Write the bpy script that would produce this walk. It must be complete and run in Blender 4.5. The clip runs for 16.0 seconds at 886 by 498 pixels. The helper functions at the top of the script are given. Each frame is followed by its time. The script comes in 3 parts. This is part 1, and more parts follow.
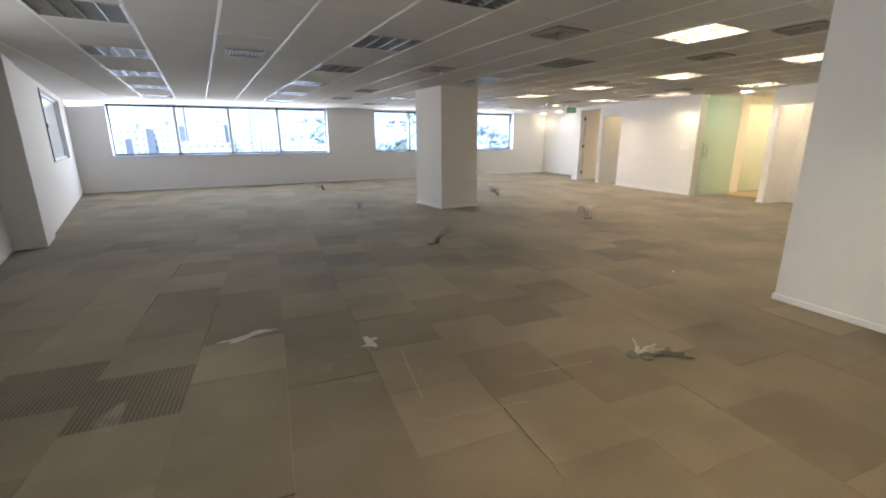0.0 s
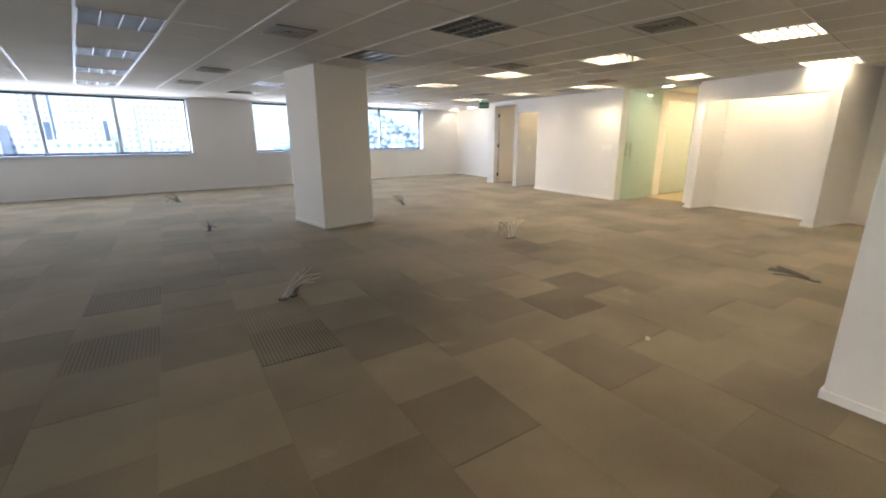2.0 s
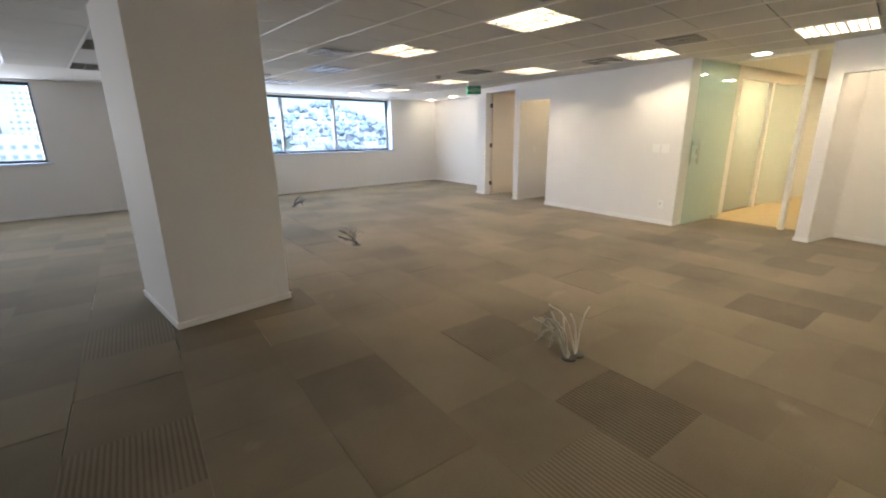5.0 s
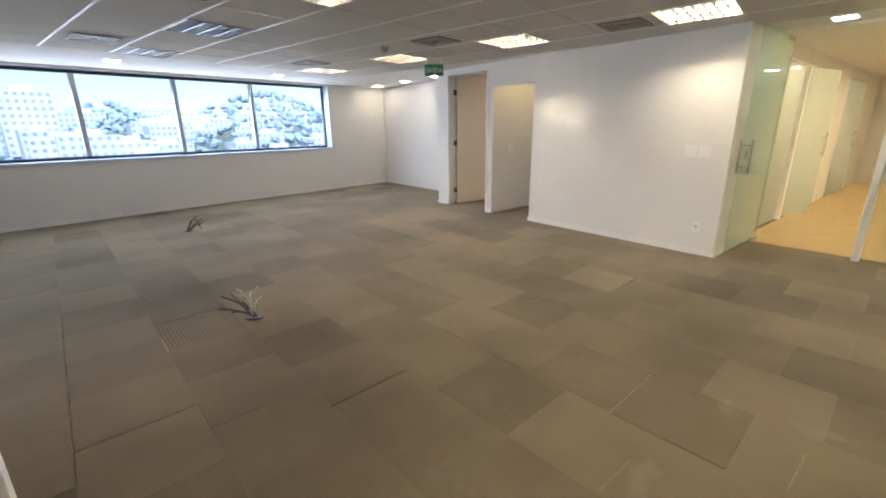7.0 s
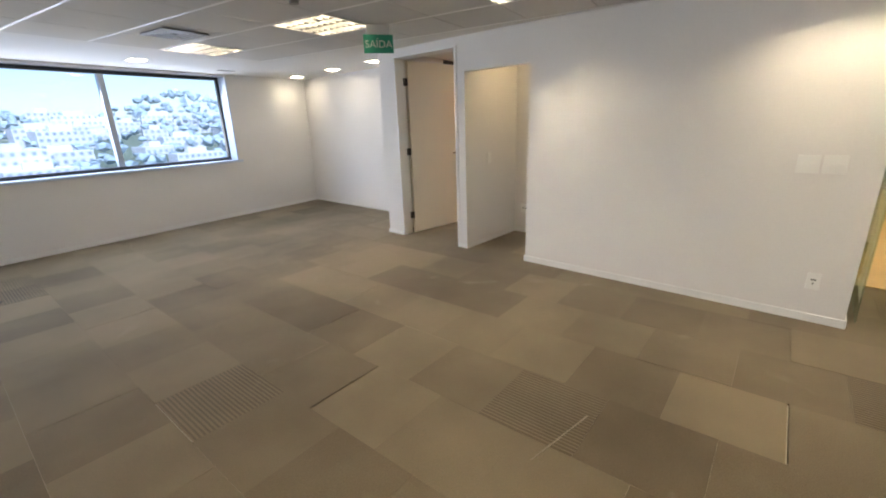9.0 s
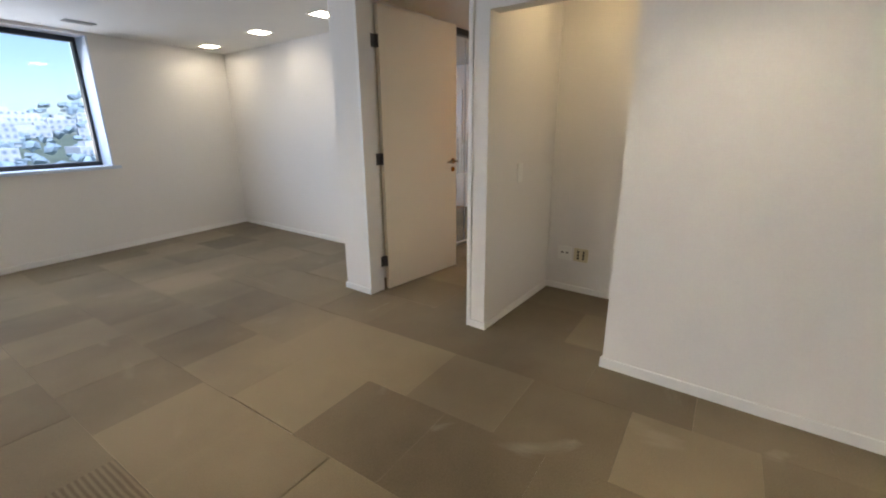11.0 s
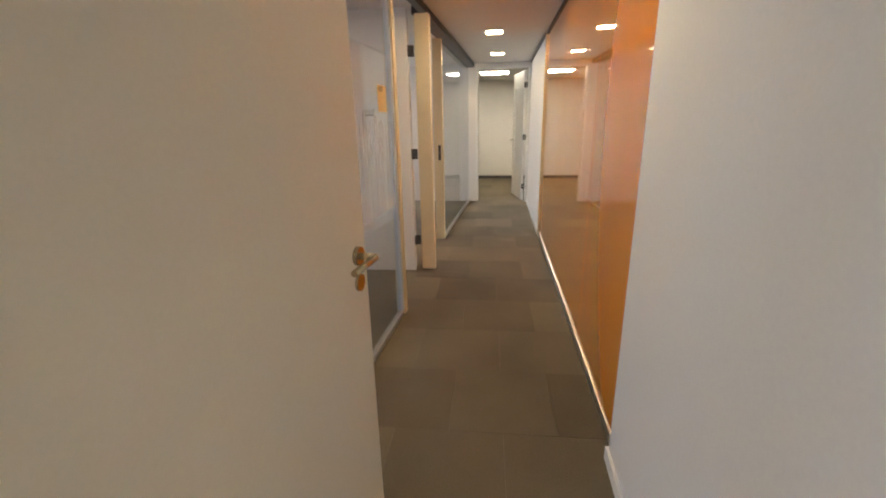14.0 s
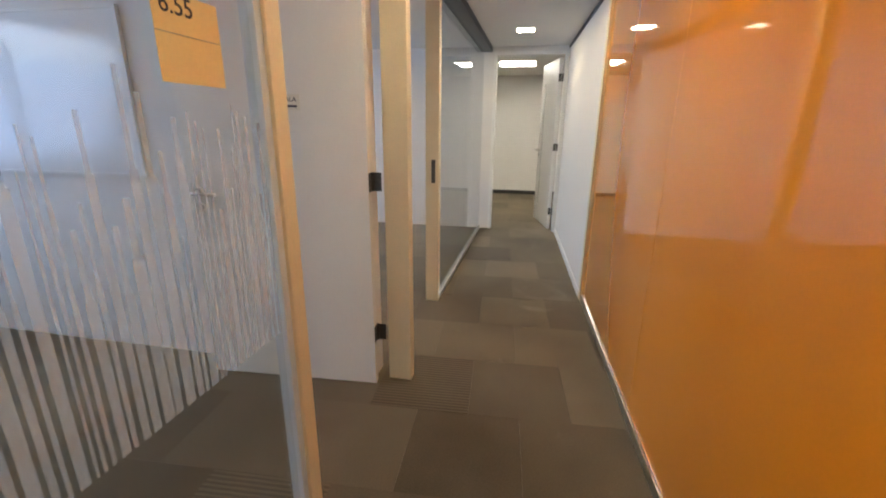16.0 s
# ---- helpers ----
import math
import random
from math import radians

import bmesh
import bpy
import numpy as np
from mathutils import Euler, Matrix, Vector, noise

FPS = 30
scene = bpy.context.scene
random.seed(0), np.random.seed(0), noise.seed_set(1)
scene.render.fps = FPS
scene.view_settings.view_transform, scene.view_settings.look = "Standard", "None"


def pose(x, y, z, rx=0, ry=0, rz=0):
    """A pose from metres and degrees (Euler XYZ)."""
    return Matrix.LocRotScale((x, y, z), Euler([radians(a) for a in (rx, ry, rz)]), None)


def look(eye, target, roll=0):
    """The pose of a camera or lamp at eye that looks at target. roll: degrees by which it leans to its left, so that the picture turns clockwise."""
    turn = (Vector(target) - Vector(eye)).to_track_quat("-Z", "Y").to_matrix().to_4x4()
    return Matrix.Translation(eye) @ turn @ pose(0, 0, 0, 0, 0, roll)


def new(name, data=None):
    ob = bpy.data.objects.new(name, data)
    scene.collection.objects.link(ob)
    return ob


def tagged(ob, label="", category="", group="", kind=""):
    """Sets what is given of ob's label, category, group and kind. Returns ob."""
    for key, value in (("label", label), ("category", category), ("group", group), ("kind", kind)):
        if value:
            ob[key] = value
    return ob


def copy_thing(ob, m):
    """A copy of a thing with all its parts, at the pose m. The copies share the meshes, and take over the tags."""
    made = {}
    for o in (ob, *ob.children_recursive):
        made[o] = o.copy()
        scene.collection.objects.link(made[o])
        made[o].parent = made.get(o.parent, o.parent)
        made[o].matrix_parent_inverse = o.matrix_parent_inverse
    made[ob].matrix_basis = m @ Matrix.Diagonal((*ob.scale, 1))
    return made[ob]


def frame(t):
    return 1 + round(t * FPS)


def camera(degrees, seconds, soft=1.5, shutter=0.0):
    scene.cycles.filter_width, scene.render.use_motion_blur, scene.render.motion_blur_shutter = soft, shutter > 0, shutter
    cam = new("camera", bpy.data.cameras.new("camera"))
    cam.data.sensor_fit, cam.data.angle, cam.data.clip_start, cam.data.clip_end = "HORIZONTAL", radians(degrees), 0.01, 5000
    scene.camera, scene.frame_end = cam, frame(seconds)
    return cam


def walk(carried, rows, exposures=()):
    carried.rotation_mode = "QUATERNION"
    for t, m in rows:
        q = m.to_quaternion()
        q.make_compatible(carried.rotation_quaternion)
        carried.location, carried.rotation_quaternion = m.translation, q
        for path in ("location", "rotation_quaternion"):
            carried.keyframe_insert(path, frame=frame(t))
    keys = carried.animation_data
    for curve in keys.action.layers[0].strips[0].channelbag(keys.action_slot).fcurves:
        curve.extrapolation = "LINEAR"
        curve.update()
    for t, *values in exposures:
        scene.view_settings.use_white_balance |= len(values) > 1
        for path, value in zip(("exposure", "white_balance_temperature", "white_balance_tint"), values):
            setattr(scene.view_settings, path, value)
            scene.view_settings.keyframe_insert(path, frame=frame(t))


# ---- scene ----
cam = camera(92.9, 16.0, soft=2.0)
PATH = [
    (0, (0.563, -0.410, 1.307), (1.183, 1.424, 0.806), -0.3),
    (0.5, (0.868, -0.102, 1.300), (1.603, 1.694, 0.816), -0.2),
    (1, (1.114, 0.328, 1.247), (1.990, 2.059, 0.759), 0.1),
    (1.5, (1.351, 0.716, 1.267), (2.301, 2.400, 0.756), 0.3),
    (2, (1.642, 1.163, 1.288), (2.601, 2.844, 0.782), -0.1),
    (2.5, (1.839, 1.637, 1.322), (2.849, 3.282, 0.795), 0.2),
    (3, (2.148, 2.047, 1.309), (3.153, 3.707, 0.827), -0.2),
    (3.5, (2.368, 2.547, 1.292), (3.380, 4.192, 0.774), -0.5),
    (6, (3.846, 4.815, 1.337), (4.939, 6.407, 0.817), -0.2),
    (6.5, (4.100, 5.225, 1.325), (5.233, 6.781, 0.782), -0.1),
    (7, (4.395, 5.715, 1.385), (5.605, 7.200, 0.826), -0.7),
    (7.5, (4.612, 6.194, 1.410), (5.950, 7.571, 0.851), -0.8),
    (8, (4.995, 6.575, 1.436), (6.367, 7.910, 0.858), -1.4),
    (8.5, (5.281, 7.037, 1.469), (6.679, 8.344, 0.887), -1.9),
    (11, (7.082, 9.180, 1.320), (8.625, 10.328, 0.769), -0.4),
    (11.5, (7.378, 9.588, 1.331), (9.020, 10.579, 0.763), -0.9),
    (12, (7.639, 10.030, 1.319), (9.385, 10.824, 0.752), -0.8),
    (12.5, (7.928, 10.347, 1.313), (9.721, 11.030, 0.746), -0.8),
    (13, (8.392, 10.671, 1.351), (10.205, 11.271, 0.753), -0.8),
    (13.5, (8.814, 10.927, 1.363), (10.666, 11.404, 0.779), -1.2),
    (14, (9.316, 11.083, 1.363), (11.207, 11.392, 0.790), -1.2),
    (14.5, (9.757, 11.171, 1.360), (11.666, 11.310, 0.782), -0.4),
    (15, (10.247, 11.197, 1.356), (12.155, 11.255, 0.757), -0.2),
    (15.5, (10.729, 11.178, 1.368), (12.634, 11.305, 0.773), 0.1),
    (16, (11.162, 11.240, 1.368), (13.047, 11.598, 0.802), 0.6),
]
walk(cam, [(t, look(e, g, r)) for t, e, g, r in PATH], exposures=[(0, 1.65, 6950, 11), (3, 1.58, 6950, 11), (7, 1.2, 6700, 11), (8.5, 1.15, 6850, 11), (11, 0.85, 6950, 11), (12, 0.9, 6500, 11), (13, 1.0, 6550, 10), (14.5, 0.9, 6700, 10), (15.5, 0.88, 6050, 9), (16, 0.9, 6050, 9)])

# ---- world, sun, exposure ----
world = bpy.data.worlds.new("world")
scene.world = world
world.use_nodes = True
wn = world.node_tree
sky = wn.nodes.new("ShaderNodeTexSky")
sky.sky_type, sky.sun_disc = "NISHITA", False
sky.sun_elevation, sky.sun_rotation = radians(48), radians(200)
wn.links.new(sky.outputs[0], wn.nodes["Background"].inputs[0])
wn.nodes["Background"].inputs[1].default_value = 0.15
sun = new("sun", bpy.data.lights.new("sun", "SUN"))
sun.data.energy, sun.data.angle, sun.data.color = 5.0, radians(0.5), (1, 0.95, 0.88)
sun.matrix_world = look((0, 0, 40), (5, 25, 0))


# The last entry is an added, unseen window that brightens the second office.
SKYLIGHTS = ((-11.64, 5.5, 80), (-4.42, 5.5, 70), (1.75, 1.9, 20), (5.4, 2.4, 40))   # middle of the window, width, watts
for sx, sw, watts in SKYLIGHTS:
    lamp = new("window_daylight", bpy.data.lights.new("window_daylight", "AREA"))
    lamp.data.shape, lamp.data.size, lamp.data.size_y = "RECTANGLE", sw, 1.2
    lamp.data.energy, lamp.data.color = watts, (0.9, 0.94, 1.0) if sx < 0 else (0.76, 0.86, 1.0)
    lamp.matrix_world = pose(10.297, 15.235, 0, 0, 0, 8.2) @ pose(sx, 0.36, 1.6, 66, 0, 180)
lamp = new("window_daylight", bpy.data.lights.new("window_daylight", "AREA"))
lamp.data.shape, lamp.data.size, lamp.data.size_y, lamp.data.energy, lamp.data.color = "RECTANGLE", 5.8, 1.2, 22, (0.9, 0.94, 1.0)
lamp.matrix_world = pose(-4.91, 13.37, 0, 0, 0, 287.9) @ pose(12.5, -0.62, 1.6, 90, 0, 0)


# ---- materials ----
def material(name, color, rough=0.6, metal=0.0, var=0.08, scale=3.0, bump=0.0, fine=120.0, emit=None, spec=0.5):
    m = bpy.data.materials.new(name)
    m.use_nodes = True
    nt = m.node_tree
    b = nt.nodes["Principled BSDF"]
    b.inputs["Roughness"].default_value, b.inputs["Metallic"].default_value = rough, metal
    b.inputs["Specular IOR Level"].default_value = spec
    geo = nt.nodes.new("ShaderNodeNewGeometry")
    n1 = nt.nodes.new("ShaderNodeTexNoise")
    n1.inputs["Scale"].default_value, n1.inputs["Detail"].default_value = scale, 4
    n2 = nt.nodes.new("ShaderNodeTexNoise")
    n2.inputs["Scale"].default_value, n2.inputs["Detail"].default_value = fine, 3
    for n in (n1, n2):
        nt.links.new(geo.outputs["Position"], n.inputs["Vector"])
    add = nt.nodes.new("ShaderNodeMath")
    add.operation = "ADD"
    nt.links.new(n1.outputs["Fac"], add.inputs[0])
    nt.links.new(n2.outputs["Fac"], add.inputs[1])
    mp = nt.nodes.new("ShaderNodeMapRange")
    mp.inputs["From Min"].default_value, mp.inputs["From Max"].default_value = 0.6, 1.4
    mp.inputs["To Min"].default_value, mp.inputs["To Max"].default_value = 1 - var, 1 + var
    nt.links.new(add.outputs[0], mp.inputs["Value"])
    mul = nt.nodes.new("ShaderNodeVectorMath")
    mul.operation = "SCALE"
    mul.inputs[0].default_value = color
    nt.links.new(mp.outputs[0], mul.inputs["Scale"])
    nt.links.new(mul.outputs[0], b.inputs["Base Color"])
    if bump:
        bp = nt.nodes.new("ShaderNodeBump")
        bp.inputs["Strength"].default_value, bp.inputs["Distance"].default_value = bump, 0.004
        nt.links.new(n2.outputs["Fac"], bp.inputs["Height"])
        nt.links.new(bp.outputs[0], b.inputs["Normal"])
    if emit:
        b.inputs["Emission Color"].default_value = (*emit[0], 1)
        b.inputs["Emission Strength"].default_value = emit[1]
    return m


def glass_material(name, tint, rough=0.0, see=0.9, gloss=0.5):
    """Thin pane: mostly clear, with a Fresnel gloss."""
    m = bpy.data.materials.new(name)
    m.use_nodes = True
    nt = m.node_tree
    nt.nodes.remove(nt.nodes["Principled BSDF"])
    out = nt.nodes["Material Output"]
    tr = nt.nodes.new("ShaderNodeBsdfTransparent")
    tr.inputs[0].default_value = (*tint, 1)
    gl = nt.nodes.new("ShaderNodeBsdfGlossy")
    gl.inputs["Roughness"].default_value = rough
    lw = nt.nodes.new("ShaderNodeLayerWeight")
    pw = nt.nodes.new("ShaderNodeMath")
    pw.operation = "POWER"
    pw.inputs[1].default_value = 4.0
    nt.links.new(lw.outputs["Facing"], pw.inputs[0])
    fr = nt.nodes.new("ShaderNodeMath")
    fr.operation = "MULTIPLY_ADD"
    fr.inputs[1].default_value, fr.inputs[2].default_value = gloss, 0.035
    nt.links.new(pw.outputs[0], fr.inputs[0])
    mx = nt.nodes.new("ShaderNodeMixShader")
    nt.links.new(fr.outputs[0], mx.inputs[0])
    last = tr
    if see < 0.89:
        df = nt.nodes.new("ShaderNodeBsdfTranslucent")
        df.inputs[0].default_value = (0.8, 0.85, 0.83, 1)
        df2 = nt.nodes.new("ShaderNodeBsdfDiffuse")
        df2.inputs[0].default_value = (0.75, 0.8, 0.78, 1)
        m2 = nt.nodes.new("ShaderNodeMixShader")
        m2.inputs[0].default_value = 0.5
        nt.links.new(df.outputs[0], m2.inputs[1])
        nt.links.new(df2.outputs[0], m2.inputs[2])
        m3 = nt.nodes.new("ShaderNodeMixShader")
        m3.inputs[0].default_value = 1 - see
        nt.links.new(tr.outputs[0], m3.inputs[1])
        nt.links.new(m2.outputs[0], m3.inputs[2])
        last = m3
    nt.links.new(last.outputs[0], mx.inputs[1])
    nt.links.new(gl.outputs[0], mx.inputs[2])
    nt.links.new(mx.outputs[0], out.inputs["Surface"])
    return m


def carpet_material(name, dark, light, turn, size):
    """Loop-pile carpet whose squares each have their own shade; some are ribbed."""
    m = bpy.data.materials.new(name)
    m.use_nodes = True
    nt = m.node_tree
    N, L = nt.nodes.new, nt.links.new
    b = nt.nodes["Principled BSDF"]
    b.inputs["Roughness"].default_value, b.inputs["Specular IOR Level"].default_value = 0.95, 0.15
    b.inputs["Sheen Weight"].default_value, b.inputs["Sheen Roughness"].default_value, b.inputs["Sheen Tint"].default_value = 0.24, 0.42, (1, 0.93, 0.8, 1)
    geo = N("ShaderNodeNewGeometry")
    mp = N("ShaderNodeMapping")
    mp.inputs["Rotation"].default_value = (0, 0, radians(-turn))
    L(geo.outputs["Position"], mp.inputs["Vector"])
    sc = N("ShaderNodeVectorMath")
    sc.operation = "DIVIDE"
    sc.inputs[1].default_value = (size, size, 50)
    L(mp.outputs[0], sc.inputs[0])
    sx = N("ShaderNodeSeparateXYZ")
    L(sc.outputs[0], sx.inputs[0])

    def calc(op, a, b=None):
        n = N("ShaderNodeMath")
        n.operation = op
        L(a, n.inputs[0])
        if isinstance(b, float):
            n.inputs[1].default_value = b
        elif b is not None:
            L(b, n.inputs[1])
        return n.outputs[0]
    col = calc("FLOOR", sx.outputs[0])
    half = calc("MULTIPLY", calc("FLOORED_MODULO", col, 2.0), 0.5)
    rowv = calc("FLOOR", calc("ADD", sx.outputs[1], half))
    fl = N("ShaderNodeCombineXYZ")
    L(col, fl.inputs[0])
    L(rowv, fl.inputs[1])
    wh = N("ShaderNodeTexWhiteNoise")
    wh.noise_dimensions = "2D"
    L(fl.outputs[0], wh.inputs["Vector"])
    big = N("ShaderNodeTexNoise")
    big.inputs["Scale"].default_value, big.inputs["Detail"].default_value = 0.85, 4
    L(geo.outputs["Position"], big.inputs["Vector"])
    fine = N("ShaderNodeTexNoise")
    fine.inputs["Scale"].default_value, fine.inputs["Detail"].default_value = 160, 2
    L(geo.outputs["Position"], fine.inputs["Vector"])
    wave = N("ShaderNodeTexWave")
    wave.inputs["Scale"].default_value, wave.inputs["Distortion"].default_value = 14, 0.6
    L(mp.outputs[0], wave.inputs["Vector"])
    rib = N("ShaderNodeMath")
    rib.operation = "GREATER_THAN"
    rib.inputs[1].default_value = 0.9
    sep = N("ShaderNodeSeparateColor")
    L(wh.outputs["Color"], sep.inputs[0])
    L(sep.outputs[1], rib.inputs[0])
    ribv = N("ShaderNodeMath")
    ribv.operation = "MULTIPLY"
    L(rib.outputs[0], ribv.inputs[0])
    L(wave.outputs["Fac"], ribv.inputs[1])
    s1 = N("ShaderNodeMath")
    s1.operation = "MULTIPLY_ADD"
    L(big.outputs["Fac"], s1.inputs[0])
    s1.inputs[1].default_value = 1.7
    L(calc("MULTIPLY", sep.outputs[0], 0.5), s1.inputs[2])
    s2 = N("ShaderNodeMath")
    s2.operation = "MULTIPLY_ADD"
    L(fine.outputs["Fac"], s2.inputs[0])
    s2.inputs[1].default_value = 0.5
    L(s1.outputs[0], s2.inputs[2])
    s3 = N("ShaderNodeMath")
    s3.operation = "MULTIPLY_ADD"
    L(ribv.outputs[0], s3.inputs[0])
    s3.inputs[1].default_value = -0.5
    L(s2.outputs[0], s3.inputs[2])
    rg = N("ShaderNodeMapRange")
    rg.inputs["From Min"].default_value, rg.inputs["From Max"].default_value = 0.55, 1.75
    L(s3.outputs[0], rg.inputs["Value"])
    mix = N("ShaderNodeMix")
    mix.data_type = "RGBA"
    L(rg.outputs[0], mix.inputs["Factor"])
    mix.inputs["A"].default_value, mix.inputs["B"].default_value = (*dark, 1), (*light, 1)
    sn = N("ShaderNodeTexNoise")
    sn.inputs["Scale"].default_value, sn.inputs["Detail"].default_value, sn.inputs["Distortion"].default_value = 1.7, 5, 1.2
    L(geo.outputs["Position"], sn.inputs["Vector"])
    sr = N("ShaderNodeMapRange")
    sr.inputs["From Min"].default_value, sr.inputs["From Max"].default_value, sr.inputs["To Max"].default_value = 0.66, 0.76, 0.5
    L(sn.outputs["Fac"], sr.inputs["Value"])
    mix2 = N("ShaderNodeMix")
    mix2.data_type = "RGBA"
    L(sr.outputs[0], mix2.inputs["Factor"])
    L(mix.outputs["Result"], mix2.inputs["A"])
    mix2.inputs["B"].default_value = (0.24, 0.21, 0.17, 1)
    L(mix2.outputs["Result"], b.inputs["Base Color"])
    bp = N("ShaderNodeBump")
    bp.inputs["Strength"].default_value, bp.inputs["Distance"].default_value = 0.5, 0.004
    L(s3.outputs[0], bp.inputs["Height"])
    L(bp.outputs[0], b.inputs["Normal"])
    return m


TILE, TURN = 0.5, 3.0
M_WALL = material("wall_paint", (0.76, 0.745, 0.73), 0.75, var=0.03, scale=0.8, bump=0.12, fine=90)
M_TRIM = material("trim_paint", (0.8, 0.8, 0.79), 0.45, var=0.03, scale=5)
M_CEIL = material("ceiling_paint", (0.74, 0.735, 0.72), 0.85, var=0.03, scale=0.7, bump=0.08)
M_TILE = material("ceiling_tile", (0.62, 0.615, 0.605), 0.9, var=0.06, scale=1.3, bump=0.25, fine=220)
M_BAR = material("ceiling_bar", (0.85, 0.85, 0.85), 0.4, var=0.02)
M_CARPET = carpet_material("carpet", (0.038, 0.030, 0.019), (0.185, 0.153, 0.104), TURN, TILE)
M_UNDER = material("carpet_backing", (0.3, 0.27, 0.22), 0.95, var=0.15, scale=40)
M_ALU = material("window_frame_dark", (0.035, 0.04, 0.05), 0.4, 0.3, var=0.1)
# White window linings; the blue of the skylight on them is put into the colour.
M_SKYBLUE_REVEAL = material("skyblue_reveal", (0.58, 0.67, 0.8), 0.4, var=0.03)
M_MULL = material("window_mullion", (0.45, 0.48, 0.52), 0.35, 0.6, var=0.05)
M_STEEL = material("brushed_steel", (0.55, 0.54, 0.52), 0.28, 1.0, var=0.08, scale=30)
M_HINGE = material("hinge_metal", (0.09, 0.09, 0.09), 0.4, 0.8, var=0.2, scale=60)
M_BRASS = material("handle_metal", (0.45, 0.38, 0.26), 0.25, 1.0, var=0.08)
M_DOOR = material("door_laminate", (0.75, 0.69, 0.57), 0.42, var=0.03, scale=1.5)
M_WOOD = material("frame_beech", (0.62, 0.45, 0.24), 0.45, var=0.12, scale=6)
M_CREAM = material("frame_cream", (0.74, 0.66, 0.48), 0.45, var=0.05, scale=6)
M_PLATE = material("white_plastic", (0.82, 0.82, 0.8), 0.35, var=0.02)
M_OLDPLATE = material("yellowed_plastic", (0.62, 0.56, 0.38), 0.4, var=0.04)
M_BLACK = material("black_plastic", (0.02, 0.02, 0.02), 0.5, var=0.1)
M_GREEN = material("sign_green", (0.02, 0.3, 0.2), 0.4, var=0.03)
M_WIRE = material("wire_grey", (0.36, 0.34, 0.29), 0.5, var=0.15, scale=30)
M_WIRED = material("wire_dark", (0.06, 0.06, 0.055), 0.5, var=0.2, scale=30)
M_LOUVER = material("louver_aluminium", (0.3, 0.3, 0.29), 0.3, 0.6, var=0.03)
M_HOUSE = material("lamp_housing", (0.5, 0.49, 0.47), 0.5, var=0.05)
M_VENT = material("vent_grey", (0.3, 0.29, 0.28), 0.5, var=0.08)
M_VOID = material("duct_dark", (0.05, 0.05, 0.05), 0.8, var=0.1)
M_PAPER = material("note_paper", (0.78, 0.6, 0.3), 0.8, var=0.04, scale=20)
M_NOTE = material("note_white", (0.72, 0.71, 0.66), 0.8, var=0.04, scale=20)
M_INK = material("marker_ink", (0.03, 0.03, 0.06), 0.7, var=0.1)
M_BOARD = material("whiteboard", (0.8, 0.81, 0.83), 0.12, var=0.02)
M_ORANGE = material("orange_back_paint", (0.82, 0.27, 0.010), 0.04, var=0.03, scale=0.6, spec=0.7)
M_ORANGE.node_tree.nodes["Principled BSDF"].inputs["Coat Weight"].default_value = 1.0
M_ORANGE.node_tree.nodes["Principled BSDF"].inputs["Coat IOR"].default_value = 1.48
M_LOBBY = material("lobby_floor_wood", (0.5, 0.36, 0.17), 0.35, var=0.15, scale=4)
M_GLASS = glass_material("window_glass", (0.71, 0.8, 0.95))
M_GREENGL = glass_material("green_glass", (0.86, 0.95, 0.92))
M_CLEAR = glass_material("partition_glass", (0.94, 0.96, 0.97))
M_FROST = glass_material("frosted_glass", (0.9, 0.96, 0.93), 0.3, see=0.5)
M_STREAK = glass_material("frosted_streak", (0.97, 0.97, 0.99), 0.5, see=0.76, gloss=0.1)
M_TUBE = material("lit_tube", (0.9, 0.9, 0.85), 0.5, var=0.01, emit=((1.0, 0.86, 0.64), 78))
M_TUBEOFF = material("unlit_tube", (0.75, 0.75, 0.72), 0.3, var=0.02)
M_SPOT = material("lit_downlight", (0.9, 0.9, 0.88), 0.5, var=0.01, emit=((1.0, 0.9, 0.72), 22))
M_SPOTC = material("lit_corridor_downlight", (0.9, 0.9, 0.88), 0.5, var=0.01, emit=((1.0, 0.77, 0.45), 58))
M_COVE = material("lit_cove_strip", (0.9, 0.9, 0.88), 0.5, var=0.01, emit=((1.0, 0.84, 0.6), 7))
M_WARM = material("lit_lobby_light", (0.9, 0.9, 0.88), 0.5, var=0.01, emit=((1.0, 0.8, 0.48), 100))
M_NICHE = material("lit_niche_light", (0.9, 0.9, 0.88), 0.5, var=0.01, emit=((1.0, 0.76, 0.42), 34))


# ---- builders ----
def mesh_of(name, boxes, mat, at=None, parent=None, bevel=0.0):
    """One mesh of several boxes (low corner, high corner)."""
    bm = bmesh.new()
    for lo, hi in boxes:
        c = [(a + b) / 2 for a, b in zip(lo, hi)]
        s = [max(b - a, 1e-4) for a, b in zip(lo, hi)]
        bmesh.ops.create_cube(bm, size=1, matrix=Matrix.Translation(c) @ Matrix.Diagonal((*s, 1)))
    if bevel:
        bmesh.ops.bevel(bm, geom=bm.edges[:], offset=bevel, segments=2, affect="EDGES", profile=0.6)
    me = bpy.data.meshes.new(name)
    bm.to_mesh(me)
    bm.free()
    me.materials.append(mat)
    ob = new(name, me)
    if parent is not None:
        ob.parent = parent
    if at is not None:
        ob.matrix_basis = at
    return ob


def cyl_mesh(bm, a, b, r, seg=12, r2=None):
    a, b = Vector(a), Vector(b)
    q = (b - a).to_track_quat("Z", "Y").to_matrix().to_4x4()
    bmesh.ops.create_cone(bm, cap_ends=True, segments=seg, radius1=r, radius2=r if r2 is None else r2,
                          depth=(b - a).length, matrix=Matrix.Translation((a + b) / 2) @ q)


